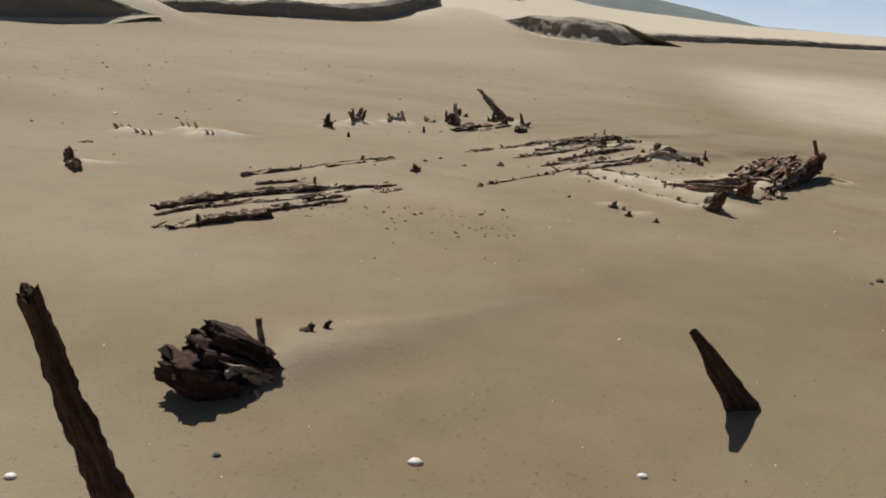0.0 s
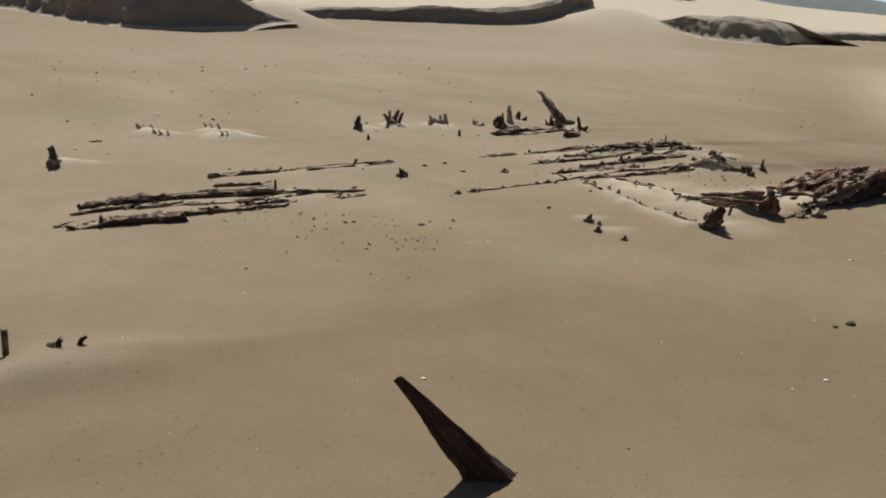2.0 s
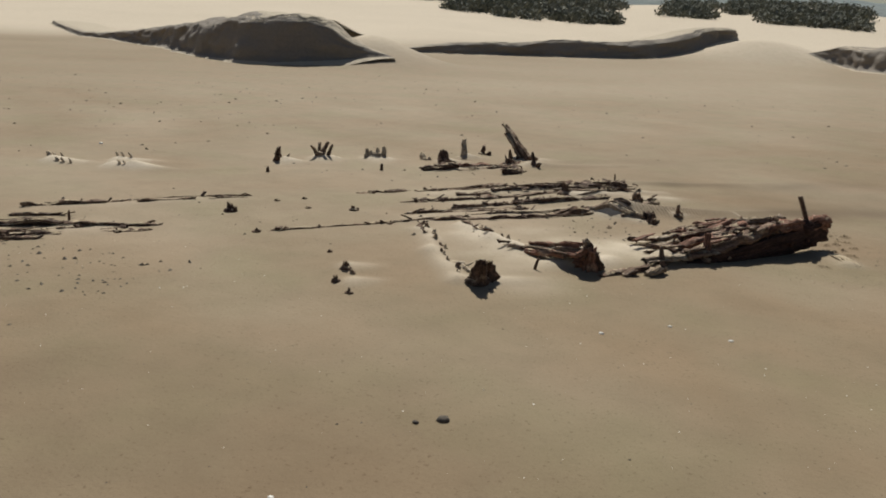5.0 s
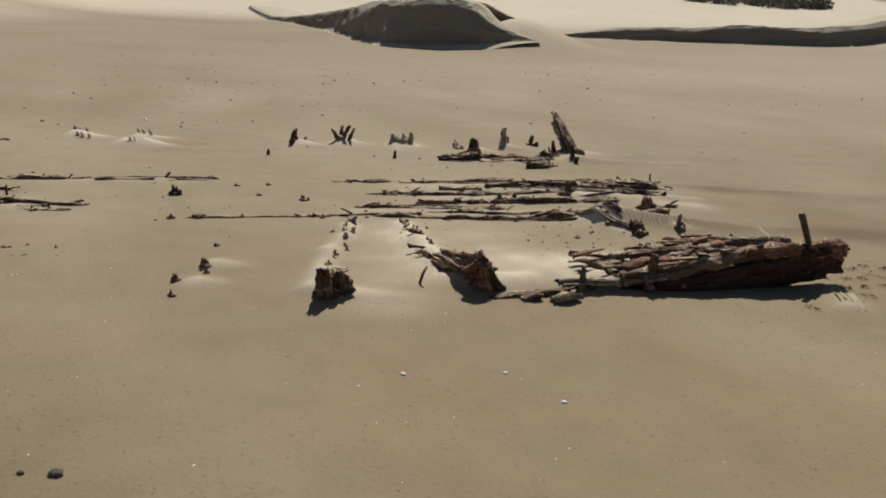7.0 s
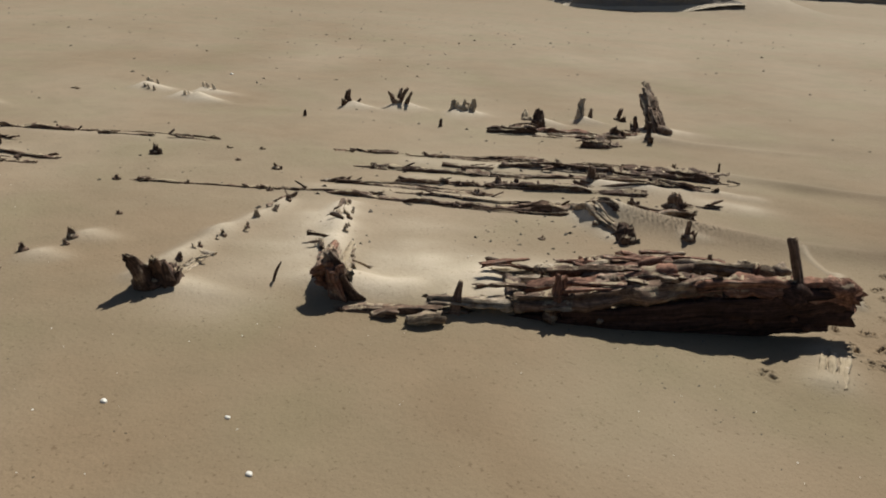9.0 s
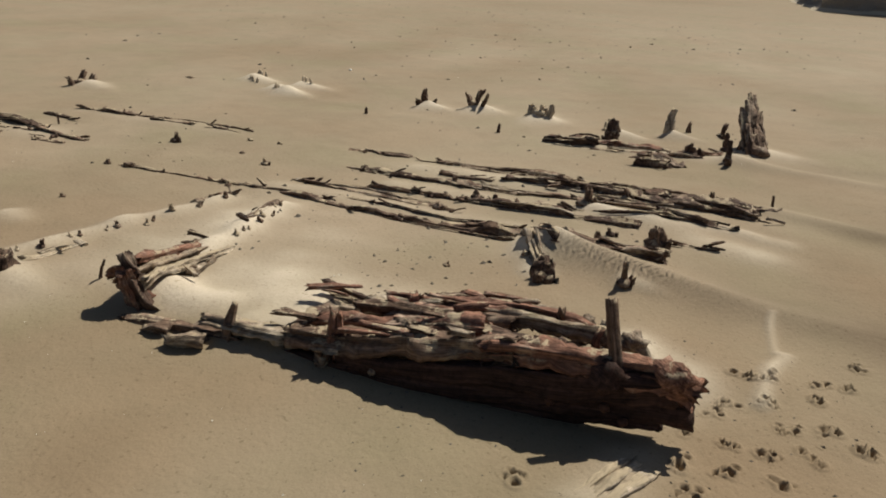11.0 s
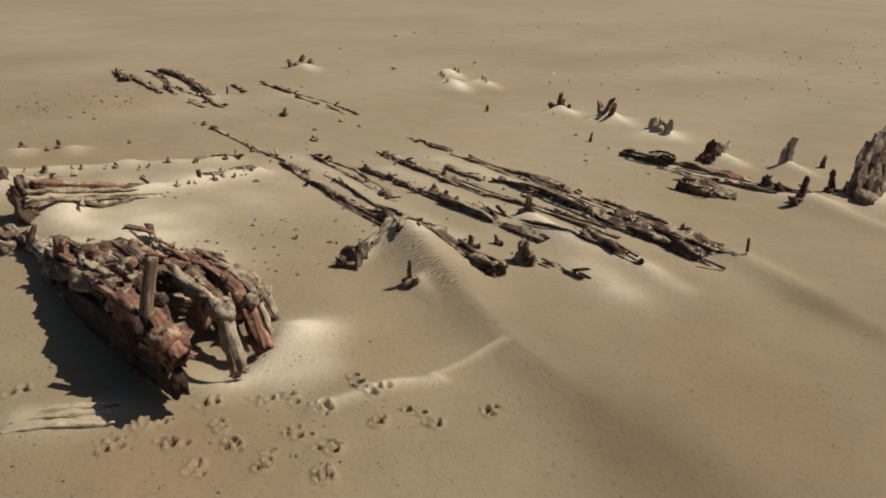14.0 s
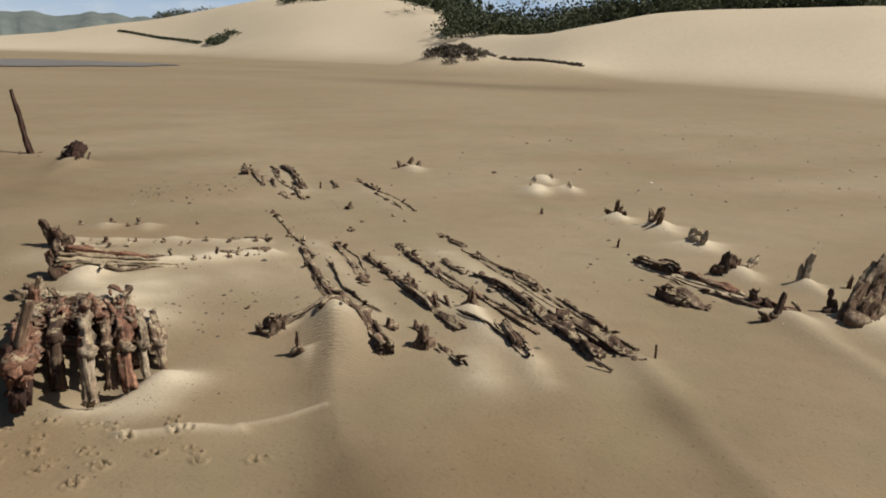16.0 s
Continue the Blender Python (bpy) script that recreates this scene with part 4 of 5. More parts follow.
# ---- the group behind the deck ----
E_ = "timbers of the rear frame"
lay([(0.0, 10.48, 0.0), (0.16, 10.64, 0.02), (0.32, 10.86, 0.0)], 0.13, 0.10, 401, DARK, "thick dark log end among rear timbers", group=E_, proud=0.65)
lay([(0.20, 10.76), (0.50, 11.22), (0.80, 11.72)], 0.09, 0.08, 402, RED, "long red-brown timber lying on the sand", group=E_, proud=0.65)
lay([(0.36, 10.72), (0.62, 11.12), (0.86, 11.50)], 0.06, 0.06, 403, WOOD, "narrow weathered timber lying on the sand", group=E_, proud=0.6)
lay([(0.88, 10.86, 0.01), (1.0, 11.02, 0.03), (1.04, 11.22, 0.0)], 0.11, 0.11, 404, DARK, "dark humped timber block half buried", group=E_, proud=0.75)
snag(0.74, 11.44, [(0, 0, 0.02, 0.0, 0.11, 0.10), (0.03, 0.08, 0, 0, 0.07, 0.08)], 411, DARK, "squat dark timber block on the rear frame", "timber_block", "block", 0.08)
snag(1.03, 11.59, [(0.0, 0.0, -0.05, 0.05, 0.15, 0.055), (0.03, -0.02, 0.08, -0.06, 0.04, 0.05)], 413, DARK, "short dark leaning stub with sand behind it", "timber_stump", base=0.04)
snag(0.62, 11.88, [(0, 0, -0.03, 0.0, 0.16, 0.05), (0.06, 0.06, 0.0, 0.02, 0.10, 0.05), (-0.05, 0.03, -0.05, 0.0, 0.07, 0.04)], 415, DARK, "jagged dark stump at the foot of tall staves", "timber_stump", base=0.06)
_rnd = random.Random(43)
snag(0.82, 12.03, [(_rnd.uniform(-0.04, 0.05), (k % 5 - 2) * 0.034, -1.18 * hh, 0.50 * hh + _rnd.gauss(0, 0.012), hh, _rnd.uniform(0.055, 0.08))
                   for k, hh in enumerate((0.30, 0.37, 0.41, 0.39, 0.28, 0.20, 0.34, 0.40, 0.35, 0.20, 0.13, 0.24, 0.15))], 421, WOOD, "tall clump of dark jagged timber staves leaning over", "timber_staves", "timber staves", 0.10, "", 0.5)
snag(0.0, 11.14, [(0.0, 0.0, -0.03, 0.03, 0.15, 0.121), (-0.05, 0.06, -0.02, 0.02, 0.1, 0.095), (0.05, -0.03, 0.05, -0.02, 0.05, 0.108)], 431, DARK, "dark broken rib stump in a small drift", base=0.07)
snag(-0.30, 11.25, [(0.0, 0.0, -0.1, 0.08, 0.07, 0.081), (0.05, 0.0, -0.02, 0.05, 0.05, 0.068), (-0.06, 0.04, -0.05, 0.05, 0.09, 0.05)], 433, SANDY, "pale low broken rib in a small drift", base=0.05)
snag(0.04, 11.68, [(0.0, 0.0, -0.02, 0.05, 0.20, 0.07), (0.0, -0.03, -0.01, 0.03, 0.10, 0.08)], 435, SANDY, "pale upright fin of sand-caked wood", "timber_fin", "rib")
snag(-0.10, 11.97, [(0.0, 0.0, 0.0, 0.03, 0.1, 0.047)], 437, WOOD, "small weathered upright rib end", "timber_fin", "rib")
snag(0.08, 12.2, [(0.0, 0.0, 0.03, 0.03, 0.13, 0.081), (0.12, -0.04, 0.0, 0.0, 0.06, 0.081)], 439, DARK, "dark jagged rib stump", base=0.05)
snag(-0.76, 10.78, [(0.08, 0.06, -0.02, 0.05, 0.10, 0.07), (-0.08, -0.06, -0.03, 0.03, 0.08, 0.07), (0.0, 0.0, 0.02, 0.03, 0.09, 0.06), (0.04, 0.05, -0.05, 0.02, 0.06, 0.06), (-0.03, -0.02, -0.04, 0.0, 0.05, 0.06)], 441, SANDY, "pale ragged rib ends sticking out of a drift", "rib_ends", "rib", 0.07, "", 0.46)
snag(-1.26, 10.30, [(0.0, 0.0, 0.07, 0.09, 0.15, 0.07), (0.0, 0.0, -0.09, -0.06, 0.10, 0.06), (0.06, 0.06, 0.06, 0.05, 0.12, 0.06), (-0.02, 0.04, -0.03, 0.05, 0.13, 0.05)], 443, WOOD, "forked ragged rib end in a pale drift", "rib_ends", "rib", 0.06, "", 0.46)
snag(-1.55, 9.86, [(0.0, 0.0, 0.0, 0.02, 0.16, 0.08), (0.0, 0.0, 0.09, -0.09, 0.06, 0.07), (0.04, 0.08, 0.04, 0.05, 0.06, 0.06), (0.0, 0.02, -0.06, 0.02, 0.09, 0.08)], 445, DARK, "dark pointed rib stump with a drift behind", "timber_stump", base=0.06, rough=0.46)
snag(-1.20, 9.22, [(0.0, 0.0, 0.0, 0.0, 0.07, 0.041)], 447, DARK, "tiny dark stake in open sand", "wood_stake", "stake")
snag(-0.36, 10.22, [(0.0, 0.0, 0.0, 0.02, 0.08, 0.041)], 449, DARK, "tiny dark stake in open sand", "wood_stake", "stake")
snag(-3.16, 6.52, [(0.0, 0.0, -0.08, 0.06, 0.13, 0.081), (0.04, -0.06, 0.05, -0.06, 0.07, 0.095), (-0.08, 0.1, -0.06, 0.04, 0.07, 0.068)], 451, WOOD, "ragged brown stump with a small sand drift", base=0.07)
for i, (x, y) in enumerate([(-3.55, 8.42), (-3.28, 8.30), (-2.98, 8.86), (-2.60, 8.52)]):
    snag(x, y, [(0.0, 0.0, -0.08, 0.01, 0.055, 0.04), (0.05, 0.03, -0.07, 0.0, 0.05, 0.04), (0.11, 0.07, -0.06, 0.0, 0.045, 0.035)], 461 + i * 3, SANDY, "pale sand-covered rib tip in a drift", "rib_ends", "rib", 0.0, "buried rib tips")
lay([(-3.75, 7.55), (-3.5, 7.65)], 0.06, 0.06, 471, WOOD, "small brown driftwood piece on sand", "driftwood", "driftwood")

board = thing("buried_board", 4.41, 8.80, "pale sand-caked board beside the hull", "board")
for k, off in enumerate((-0.035, 0.0, 0.04)):
    part("board", timber([(4.50 + off * 0.9, 8.62 + off * 0.5, ground(4.50 + off * 0.9, 8.62 + off * 0.5) - 0.008), (4.42 + off * 0.9, 8.78 + off * 0.5, ground(4.42 + off * 0.9, 8.78 + off * 0.5) + 0.002), (4.34 + off * 0.9, 8.94 + off * 0.5, ground(4.34 + off * 0.9, 8.94 + off * 0.5) - 0.010)],
                         0.042, 0.03, 481 + k * 3, (0.9, 1.0), 0.36, 1.2, 14, 0.012, 0, 0.6), SANDY, board)

# ---- near the start ----
def build_lean_post():
    ob = thing("leaning_post", -0.82, 1.90, "tall leaning dark weathered wooden post with bleached tip", "post")
    part("post", timber([(-0.855, 1.96, -0.08), (-0.860, 1.86, 0.17), (-0.875, 1.72, 0.5), (-0.885, 1.575, 0.86)], 0.092, 0.085, 501, (1.10, 0.46), 0.24, 0.35, 18, 0.012), DARK_SHADED, ob)
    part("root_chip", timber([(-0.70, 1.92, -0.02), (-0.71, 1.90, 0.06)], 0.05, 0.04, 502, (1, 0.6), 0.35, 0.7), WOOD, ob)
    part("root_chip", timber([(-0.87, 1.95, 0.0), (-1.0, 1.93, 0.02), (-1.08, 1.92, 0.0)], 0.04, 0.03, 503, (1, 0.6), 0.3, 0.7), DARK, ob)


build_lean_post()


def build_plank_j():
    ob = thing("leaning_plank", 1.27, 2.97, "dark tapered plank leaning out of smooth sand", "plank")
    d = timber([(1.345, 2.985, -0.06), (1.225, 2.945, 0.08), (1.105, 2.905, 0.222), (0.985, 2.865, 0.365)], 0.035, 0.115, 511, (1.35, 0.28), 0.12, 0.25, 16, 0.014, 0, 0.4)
    # plank colour deepened to stand for its own shaded face
    part("plank", d, DARK_SHADED, ob)


build_plank_j()


def build_stump_i():
    ob = thing("split_stump", -0.84, 2.84, "split weathered stump with pale torn grain and dark underside", "stump")
    spec = [((-0.60, 2.99, -0.03), (-0.80, 2.84, 0.07), (-1.01, 2.69, 0.155), 0.20, 0.07, DARK_SHADED, 0.8, 1.15), ((-0.64, 3.05, -0.04), (-0.77, 2.95, 0.12), (-0.90, 2.83, 0.225), 0.20, 0.07, DARK_SHADED, 1.1, 0.9),
            ((-0.64, 2.88, -0.01), (-0.74, 2.79, 0.085), (-0.82, 2.72, 0.130), 0.12, 0.05, PALE, 0.9, 1.0), ((-0.70, 3.06, -0.04), (-0.84, 2.95, 0.11), (-0.96, 2.84, 0.19), 0.16, 0.07, DARK_SHADED, 1.1, 0.9),
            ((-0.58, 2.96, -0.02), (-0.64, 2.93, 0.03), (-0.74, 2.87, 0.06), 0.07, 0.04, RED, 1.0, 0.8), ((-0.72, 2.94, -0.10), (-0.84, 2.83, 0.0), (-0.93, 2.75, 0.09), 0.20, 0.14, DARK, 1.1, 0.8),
            ((-0.72, 3.0, 0.08), (-0.82, 2.90, 0.17), (-0.88, 2.84, 0.25), 0.07, 0.05, DARK_SHADED, 1.0, 0.7),
            ((-0.64, 2.97, -0.03), (-0.80, 2.86, 0.10), (-0.95, 2.76, 0.180), 0.17, 0.08, DARK_SHADED, 1.0, 0.95), ((-0.60, 2.93, -0.02), (-0.74, 2.84, 0.06), (-0.90, 2.75, 0.12), 0.12, 0.07, RED, 0.9, 1.0)]
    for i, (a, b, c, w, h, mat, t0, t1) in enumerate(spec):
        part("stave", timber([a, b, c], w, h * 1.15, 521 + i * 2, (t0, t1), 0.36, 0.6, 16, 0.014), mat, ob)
    # block coloured dark to give the stump's shaded front
    part("butt", timber([(-1.05, 2.70, 0.125), (-0.91, 2.68, 0.075), (-0.73, 2.74, 0.02)], 0.09, 0.17, 547, (0.45, 0.9), 0.34, 0.5, 18, 0.012), DARK_SHADED, ob, "dark broken face under the torn grain")
    part("peg", timber([(-0.74, 3.16, -0.03), (-0.77, 3.19, 0.06), (-0.785, 3.21, 0.14)], 0.024, 0.024, 541, (1, 1.1), 0.15, 0.3), WOOD, ob)
    part("toe", timber([(-0.70, 2.76, 0.03), (-0.66, 2.70, -0.01)], 0.04, 0.035, 543, (1, 0.7), 0.35, 0.6), DARK, ob)


build_stump_i()
snag(-0.58, 3.24, [(0, 0, 0.03, 0.02, 0.04, 0.05), (0.06, 0.05, 0.04, 0.03, 0.03, 0.04)], 551, DARK, "small dark wood chip beside a split stump", "wood_nub", "wood nub", 0.03)


def shell(x, y, r, seed):
    ob = thing("seashell", x, y, "small bleached white seashell on sand", "shell", "shells on the beach")
    part("valve", lump(x, y, ground(x, y) + r * 0.15, r, r * 0.75, r * 0.45, seed, 0.2), SHELL, ob)


for i, (x, y, r) in enumerate([(-0.04, 2.35, 0.026), (0.74, 2.38, 0.019), (-1.28, 2.1, 0.02), (3.20, 6.31, 0.015), (3.51, 6.63, 0.012), (3.84, 6.57, 0.014), (0.9, 3.6, 0.012), (-4.1, 9.6, 0.03), (2.6, 4.2, 0.012)]):
    shell(x, y, r, 561 + i)
for i, (x, y, r) in enumerate([(2.79, 4.90, 0.014), (2.88, 4.97, 0.026), (-0.70, 2.30, 0.014)]):
    ob = thing("pebble", x, y, "small dark brown stone on smooth sand", "stone", "stones on the beach")
    part("stone", lump(x, y, ground(x, y) + r * 0.2, r, r * 0.8, r * 0.6, 571 + i), STONE, ob)


# ---- litter of chips over the sand ----
def litter(name, label, boxes, mat, lo, hi, seed):
    rnd = random.Random(seed)
    verts, faces = [], []
    for x0, y0, x1, y1, count in boxes:
        xs = np.array([rnd.uniform(x0, x1) for _ in range(count)])
        ys = np.array([rnd.uniform(y0, y1) for _ in range(count)])
        zs = terrain(xs, ys)[0]
        for x, y, z in zip(xs, ys, zs):
            r = rnd.uniform(lo, hi) * rnd.choice((0.5, 0.7, 1.0))
            k, a = len(verts), rnd.uniform(0, 3.14)
            ca, sa = math.cos(a) * r, math.sin(a) * r
            w = rnd.uniform(0.3, 0.8)
            for px, py, pz in ((1, 0, 0), (0, w, 0), (-1, 0, 0), (0, -w, 0), (0.2, 0.1, rnd.uniform(0.3, 0.7))):
                verts.append((x + px * ca - py * sa, y + px * sa + py * ca, z - 0.001 + pz * r))
            faces += [(k, k + 1, k + 4), (k + 1, k + 2, k + 4), (k + 2, k + 3, k + 4), (k + 3, k, k + 4)]
    ob = part(name, (verts, faces), mat, smooth=False)
    return tagged(ob, label, "debris", kind="stuff")


litter("wood_chips", "scattered small dark wood chips on sand", [(-1.1, 5.3, 0.5, 6.1, 100), (-2.2, 4.6, 0.5, 8.0, 60), (2.2, 8.2, 3.2, 9.2, 60), (0.6, 7.6, 2.6, 10.6, 90), (-1.6, 9.5, 1.2, 12.4, 40)], STONE, 0.009, 0.030, 3)
litter("wood_chips", "tiny dark wood crumbs on trodden sand", [(3.6, 8.0, 4.7, 9.9, 330), (2.3, 8.2, 3.2, 9.2, 60)], STONE, 0.004, 0.012, 13)
litter("shell_grit", "scattered pale shell fragments on sand", [(-1.5, 1.8, 4.5, 6.5, 300), (2.6, 4.6, 5.2, 8.3, 130), (-9, 8, 3, 22, 120)], SHELL, 0.003, 0.009, 4)
litter("beach_debris", "scattered dark pebbles and weed on the far sand", [(-9, 6, -3, 14, 90), (-16, 8, -5, 18, 160), (-12, 13, 6, 26, 260)], STONE, 0.010, 0.045, 5)
litter("beach_debris", "scattered tiny dark pebbles on smooth sand", [(-1.5, 1.8, 4.8, 6.8, 420), (-0.4, 6.0, 3.6, 7.2, 60)], STONE, 0.003, 0.011, 6)


# ---- far banks and scrub ----
def bank(points, seed, label, back=9.0, soil=0.5):
    """An eroded bank: steep dark face along points (x, y, height, soil share), sandy top sloping away behind."""
    pts = []
    for a, b in zip(points, points[1:]):
        m = max(2, int(math.hypot(b[0] - a[0], b[1] - a[1]) / 0.22))
        pts += [tuple(a[k] + (b[k] - a[k]) * i / m for k in range(4)) for i in range(m)]
    pts.append(points[-1])
    xs, ys = np.array([p[0] for p in pts]), np.array([p[1] for p in pts])
    zs = terrain(xs, ys)[0]
    prof = [(-0.7, -0.15, 0.0), (-0.25, 0.02, 0.30), (-0.05, 0.08, 0.95), (0.03, 0.18, 1.1), (0.07, 0.28, 1.1), (0.11, 0.38, 1.1), (0.15, 0.48, 1.1), (0.18, 0.58, 1.1), (0.21, 0.67, 1.1), (0.23, 0.75, 1.05), (0.26, 0.82, 0.95),
            (0.45, 0.85, 0.55), (0.50, 0.90, 0.85), (0.75, 0.92, 0.45), (0.80, 0.97, 0.75), (1.3, 1.0, 0.30), (2.2, 0.99, 0.2), (3.8, 0.85, 0.1), (6.0, 0.45, 0.0), (back, -0.15, 0.0)]
    verts, faces, att = [], [], []
    n = len(prof)
    for i, (x, y, h, so) in enumerate(pts):
        j0, j1 = max(0, i - 9), min(len(pts) - 1, i + 9)
        tx, ty = pts[j1][0] - pts[j0][0], pts[j1][1] - pts[j0][1]
        ll = math.hypot(tx, ty)
        nx, ny = -ty / ll, tx / ll
        if nx * (x - 3) + ny * (y - 5) < 0:
            nx, ny = -nx, -ny
        for d, f, s in prof:
            g = noise.noise(Vector((x * 0.45 + seed, y * 0.45, f * 1.5)))
            g2 = noise.noise(Vector((x * 1.7 + seed, y * 1.7, f * 4)))
            g3 = noise.noise(Vector((x * 4.6 + seed, y * 4.6, f * 9)))
            dd = d * (0.55 + 0.45 * min(h, 1.6)) + (0.35 * g + 0.22 * g2 + 0.12 * g3) * (1 if 0 <= f < 0.99 and d < 1 else 0.2) * min(1, h)
            hh = h * f * (1 + (0.16 * g + 0.07 * g2 + 0.03 * g3) * (f > 0.5))
            verts.append((x + nx * dd, y + ny * dd, zs[i] + hh))
            att.append((s - 1) + so + 0.05)
    for i in range(len(pts) - 1):
        for j in range(n - 1):
            faces.append((i * n + j, (i + 1) * n + j, (i + 1) * n + j + 1, i * n + j + 1))
    ob = part("eroded_bank", (verts, faces), BANK)
    at = ob.data.attributes.new("soil", "FLOAT", "POINT")
    at.data.foreach_set("value", np.array(att, np.float32))
    return tagged(ob, label, "bank", kind="structure")


bank([(-66, 60, 0.3, 0.5), (-46, 48, 0.5, 0.7), (-32, 39.5, 1.35, 0.95), (-24, 33, 1.6, 1.0), (-19, 29.6, 1.9, 1.0), (-17, 28.4, 1.9, 0.8), (-15.2, 28.2, 1.95, 0.85), (-14.0, 28.5, 1.9, 0.75), (-13.1, 29.0, 1.5, 0.72), (-12.4, 29.5, 0.75, 0.66), (-11.8, 30.0, 0.3, 0.6), (-11.2, 30.5, 0.02, 0.5)], 3, "dark eroded soil bank with sand spilling over it")
bank([(-22, 50, 0.2, 0.6), (-18.5, 51.5, 0.7, 0.9), (-11.4, 54.5, 1.1, 1.0), (-4.0, 60, 1.2, 1.0), (-1.5, 63, 0.9, 0.4)], 7, "long low dark eroded bank below pale dunes", 10)
bank([(3.2, 60.0, 0.05, 0.6), (4.6, 58.5, 1.2, 0.8), (7, 54.5, 1.5, 0.95), (8.8, 52.2, 1.2, 1.0), (9.6, 51.9, 0.9, 1.0), (10.4, 52.0, 0.15, 0.95)], 11, "sandy hump ending in a dark eroded face", 10)
bank([(11, 60, 0.3, 0.5), (18, 72, 0.6, 0.9), (30, 90, 0.7, 1.0), (52, 108, 0.7, 1.0), (80, 130, 0.5, 0.8)], 15, "long low dark bank far along the beach", 10)


def scrub(name, label, spots, mat, seed, leaf=0.22, per=70):
    """Low dune bushes: clumps of many small leaves. spots: x, y, radius, height."""
    rnd = random.Random(seed)
    verts, faces = [], []
    xs, ys = np.array([p[0] for p in spots]), np.array([p[1] for p in spots])
    zs = terrain(xs, ys)[0]
    for (x, y, r, hh), z in zip(spots, zs):
        for _ in range(per):
            a, b, q = rnd.uniform(0, 6.283), math.acos(rnd.uniform(0, 1)), rnd.uniform(0.55, 1.1)
            c = Vector((x + r * q * math.sin(b) * math.cos(a), y + r * q * math.sin(b) * math.sin(a), z - 0.05 + hh * q * math.cos(b)))
            u = Vector((rnd.gauss(0, 1), rnd.gauss(0, 1), rnd.gauss(0, 1))).normalized() * leaf * rnd.uniform(0.6, 1.5)
            v = u.cross(Vector((rnd.gauss(0, 1), rnd.gauss(0, 1), rnd.gauss(0, 1)))).normalized() * leaf * rnd.uniform(0.3, 0.7)
            k = len(verts)
            verts += [c - u, c + v, c + u, c - v]
            faces.append((k, k + 1, k + 2, k + 3))
    ob = part(name, (verts, faces), mat, smooth=False)
    return tagged(ob, label, "scrub", kind="stuff")


def patch(cx, cy, yaw0, yaw1, r0, r1, count, lo, hi, seed, tall=0.8):
    rnd = random.Random(seed)
    out = []
    for _ in range(count * 3):
        if len(out) >= count:
            break
        yaw, r = radians(rnd.uniform(yaw0, yaw1)), rnd.uniform(r0, r1)
        x, y = cx - math.sin(yaw) * r, cy + math.cos(yaw) * r
        if count < 40 or noise.noise(Vector((x * 0.05, y * 0.05, seed * 1.37))) > -0.12:
            k = rnd.uniform(lo, hi)
            out.append((x, y, k, k * tall))
    return out


scrub("dune_scrub", "dense dark green scrub along the crest of the dunes", patch(6.1, 11.9, 86, 109, 79, 110, 420, 1.2, 2.6, 1, 1.2) + patch(6.1, 11.9, 108, 117.5, 92, 130, 260, 1.2, 2.4, 2, 1.3), LEAF, 1, 0.20, 150)
scrub("coastal_woods", "tall dark green coastal trees behind the dune crest", patch(6.1, 11.9, 84, 119.5, 120, 165, 420, 2.2, 4.2, 12, 1.6), LEAF, 12, 0.34, 150)
scrub("dune_scrub", "scattered dark green bushes on high pale dunes", patch(6.1, 11.9, 117.5, 122, 140, 165, 60, 0.8, 1.6, 3) + patch(6.1, 11.9, 126, 129, 140, 160, 30, 0.8, 1.5, 4) + patch(6.1, 11.9, 132.2, 133.8, 126, 131, 12, 0.7, 1.3, 5) + [(6.1 - math.sin(radians(139.5 - 5 * k)) * (170 - 37 * k), 11.9 + math.cos(radians(139.5 - 5 * k)) * (170 - 37 * k), 0.45, 0.3) for k in [i / 40 for i in range(41)]] + patch(6.1, 11.9, 133, 138, 180, 200, 20, 1.0, 2.0, 6), LEAF, 2, 0.20, 90)
scrub("dune_scrub", "grey-green scrub patches on the dunes inland", patch(2.8, 1.5, 12.5, 24, 120, 185, 380, 1.2, 2.4, 7) + patch(2.8, 1.5, 6.5, 9.5, 140, 195, 120, 1.2, 2.2, 8) + patch(2.8, 1.5, -2.5, 5.5, 140, 215, 340, 1.2, 2.6, 9) + patch(2.8, 1.5, 24, 50, 150, 190, 160, 1.2, 2.4, 10), HAZE_LEAF, 3, 0.32, 60)
rnd = random.Random(8)
mound = [(-45.4 + rnd.gauss(0, 1.5), -14.4 + rnd.gauss(0, 0.9), rnd.uniform(0.3, 0.7), rnd.uniform(0.25, 0.5)) for _ in range(50)]
mound += [(-46.5 - 1.6 * k + rnd.gauss(0, 0.15), -11.2 + 5.2 * k + rnd.gauss(0, 0.15), 0.35, 0.22) for k in [i / 24 for i in range(25) if i % 4]]
scrub("mound_scrub", "dark brown dead scrub capping a small sand mound", mound, STONE, 9, 0.085, 150)


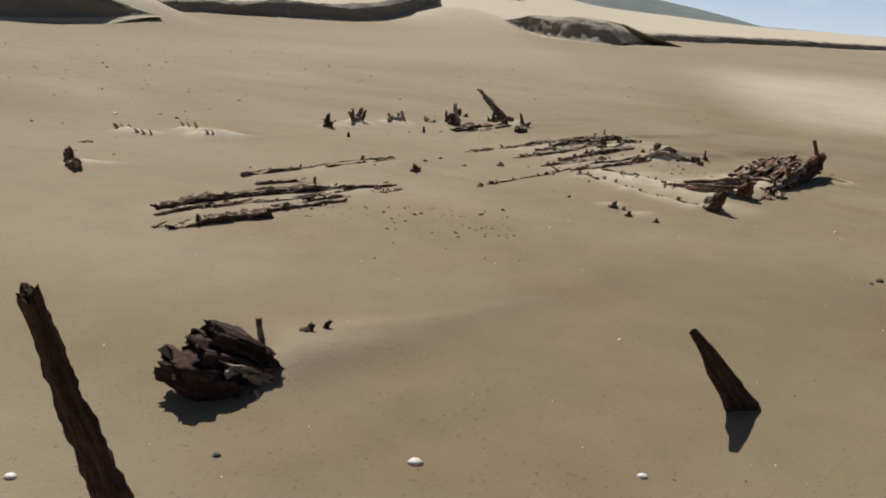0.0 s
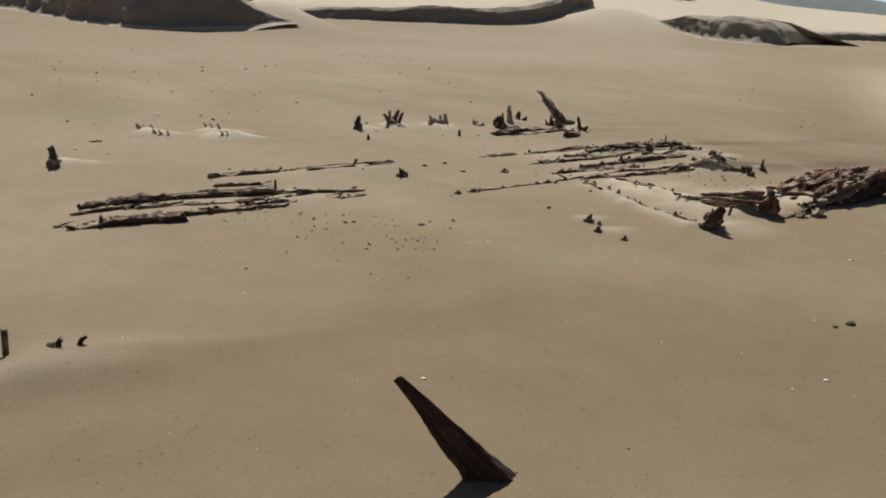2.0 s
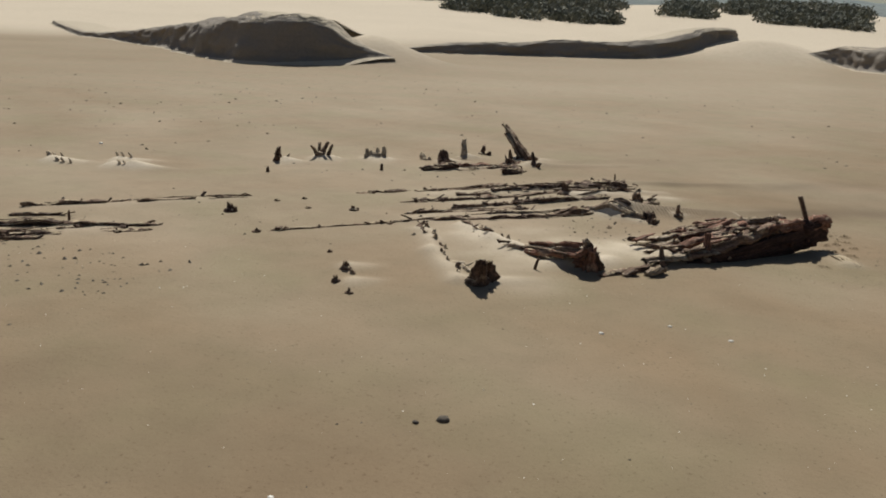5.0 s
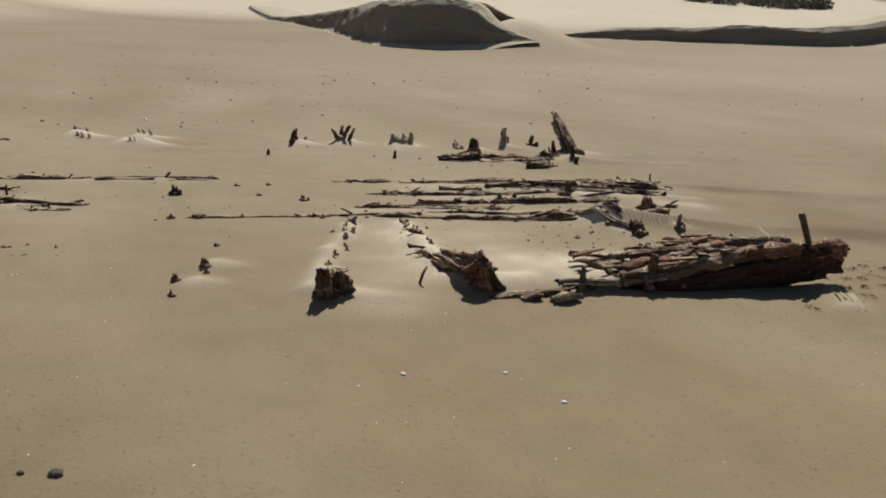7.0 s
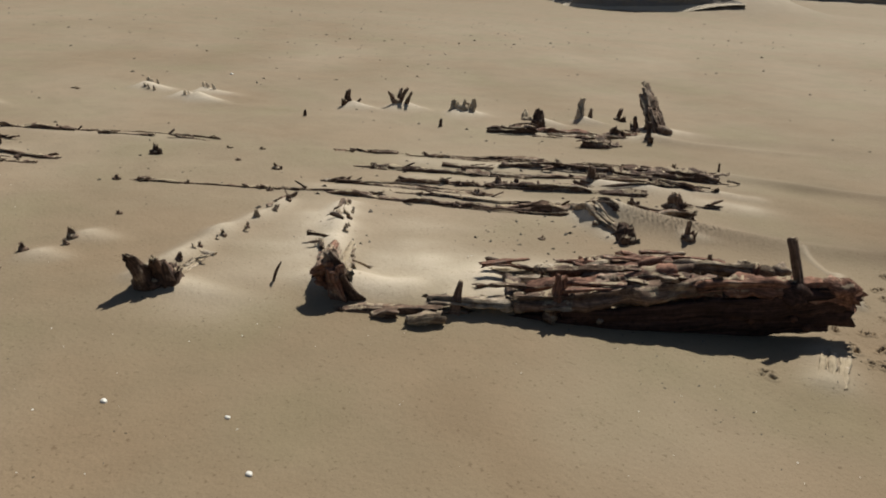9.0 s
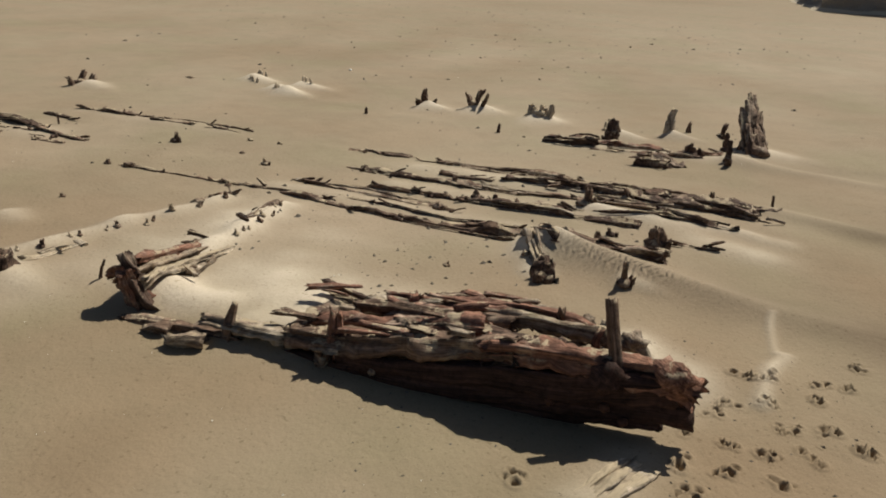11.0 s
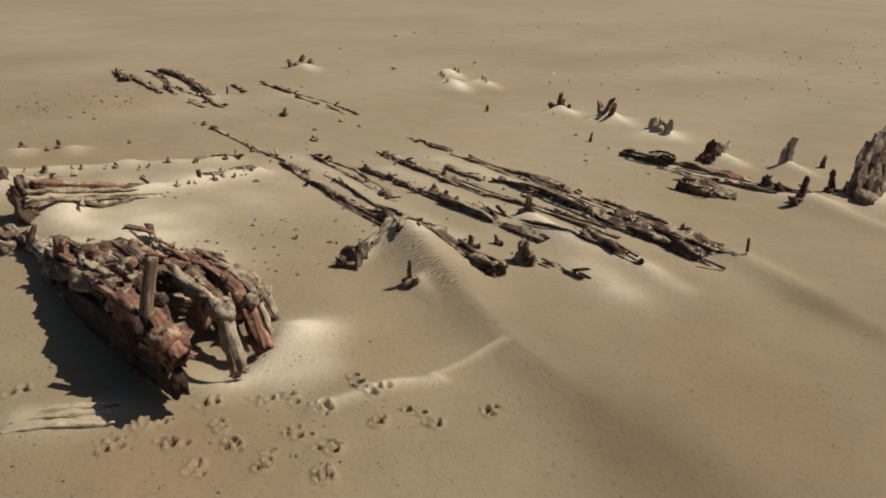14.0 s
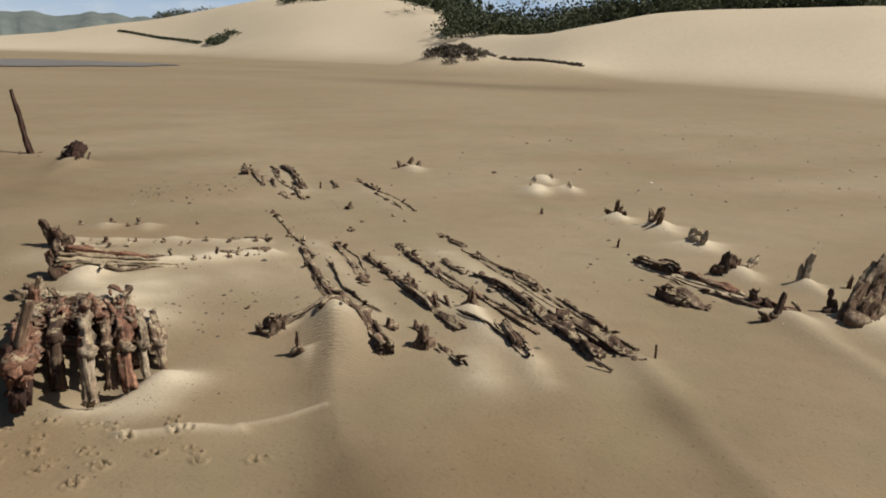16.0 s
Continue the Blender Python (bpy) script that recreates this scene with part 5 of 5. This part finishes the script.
def far_hill(name, label, cx, cy, rows, dist, mat, depth=0.25):
    """A rounded ridge far off; rows: bearing, height in metres."""
    t = np.array(rows)
    yaws = np.linspace(t[0, 0], t[-1, 0], 120)
    verts, faces = [], []
    prof = ((0.0, -0.3), (0.25, 0.45), (0.55, 0.82), (0.85, 0.98), (1.0, 1.0), (1.3, 0.8), (1.8, -0.2))
    for i, yw in enumerate(yaws):
        hh = float(np.interp(yw, t[:, 0], t[:, 1])) * (1 + 0.05 * noise.noise(Vector((i * 0.31, dist, 0))) + 0.03 * noise.noise(Vector((i * 1.1, dist, 3))))
        for d, f in prof:
            r = dist * (1 + depth * (d - 1)) * (1 + 0.02 * noise.noise(Vector((i * 0.4, d * 2, 1))))
            verts.append((cx - math.sin(radians(yw)) * r, cy + math.cos(radians(yw)) * r, hh * f - 2))
    n = len(prof)
    for i in range(len(yaws) - 1):
        for j in range(n - 1):
            faces.append((i * n + j, i * n + j + 1, (i + 1) * n + j + 1, (i + 1) * n + j))
    return tagged(part(name, (verts, faces), mat), label, "hill", kind="structure")


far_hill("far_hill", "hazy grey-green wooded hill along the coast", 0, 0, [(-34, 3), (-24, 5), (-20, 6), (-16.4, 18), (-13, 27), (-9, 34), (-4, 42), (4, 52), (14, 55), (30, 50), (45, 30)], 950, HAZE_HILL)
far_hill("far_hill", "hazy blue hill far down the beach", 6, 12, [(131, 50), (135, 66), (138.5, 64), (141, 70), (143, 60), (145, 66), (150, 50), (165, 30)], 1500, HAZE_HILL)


def pool():
    verts, faces = [(0, 0, 0)], []
    cx, cy = -27.5, -37.0
    for j in range(40):
        a = 2 * math.pi * j / 40
        k = 1 + 0.25 * noise.noise(Vector((math.cos(a) * 2, math.sin(a) * 2, 4)))
        verts.append((cx + 10 * k * math.cos(a), cy + 10 * k * math.sin(a), 0))
    verts[0] = (cx, cy, 0)
    zs = terrain(np.array([v[0] for v in verts]), np.array([v[1] for v in verts]))[0]
    verts = [(v[0], v[1], z + 0.05) for v, z in zip(verts, zs)]
    faces = [(0, j + 1, (j + 1) % 40 + 1) for j in range(40)]
    m, nt, bsdf = material("wet_sand_water")
    bsdf.inputs["Base Color"].default_value = (0.20, 0.165, 0.13, 1)
    bsdf.inputs["Roughness"].default_value = 0.36
    tagged(part("tidal_pool", (verts, faces), m), "shallow sheet of water on the flat beach", "water", kind="structure")


pool()


def sky_backdrop(yaw0, yaw1):
    """The bright hazy sky low over the horizon, far behind everything."""
    m = bpy.data.materials.new("hazy_sky")
    m.use_nodes = True
    nt = m.node_tree
    nt.nodes.remove(nt.nodes["Principled BSDF"])
    em = nt.nodes.new("ShaderNodeEmission")
    geo = nt.nodes.new("ShaderNodeNewGeometry")
    sep = nt.nodes.new("ShaderNodeSeparateXYZ")
    nt.links.new(geo.outputs["Position"], sep.inputs[0])
    rng = nt.nodes.new("ShaderNodeMapRange")
    rng.inputs["From Max"].default_value = 260
    nt.links.new(sep.outputs["Z"], rng.inputs["Value"])
    cloud = tex(nt, "Noise", geo.outputs["Position"], 0.006, 5, 0.6, (1, 1, 3))
    c = ramp(nt, rng.outputs[0], [(0.0, (0.56, 0.66, 0.76)), (1.0, (0.24, 0.40, 0.66))])
    c = mix(nt, ramp(nt, cloud, [(0.5, (0, 0, 0)), (0.75, (0.5, 0.5, 0.5))]), c, (0.66, 0.72, 0.78))
    nt.links.new(c, em.inputs["Color"])
    nt.links.new(em.outputs[0], nt.nodes["Material Output"].inputs["Surface"])
    verts, faces = [], []
    for i in range(25):
        a = radians(yaw0 + (yaw1 - yaw0) * i / 24)
        for z in (-30, 300):
            verts.append((-math.sin(a) * 2300, math.cos(a) * 2300, z))
    faces = [(2 * i, 2 * i + 1, 2 * i + 3, 2 * i + 2) for i in range(24)]
    tagged(part("sky_backdrop", (verts, faces), m), "pale blue hazy sky above the horizon", "sky", kind="structure")


sky_backdrop(-40, -4)
sky_backdrop(96, 168)
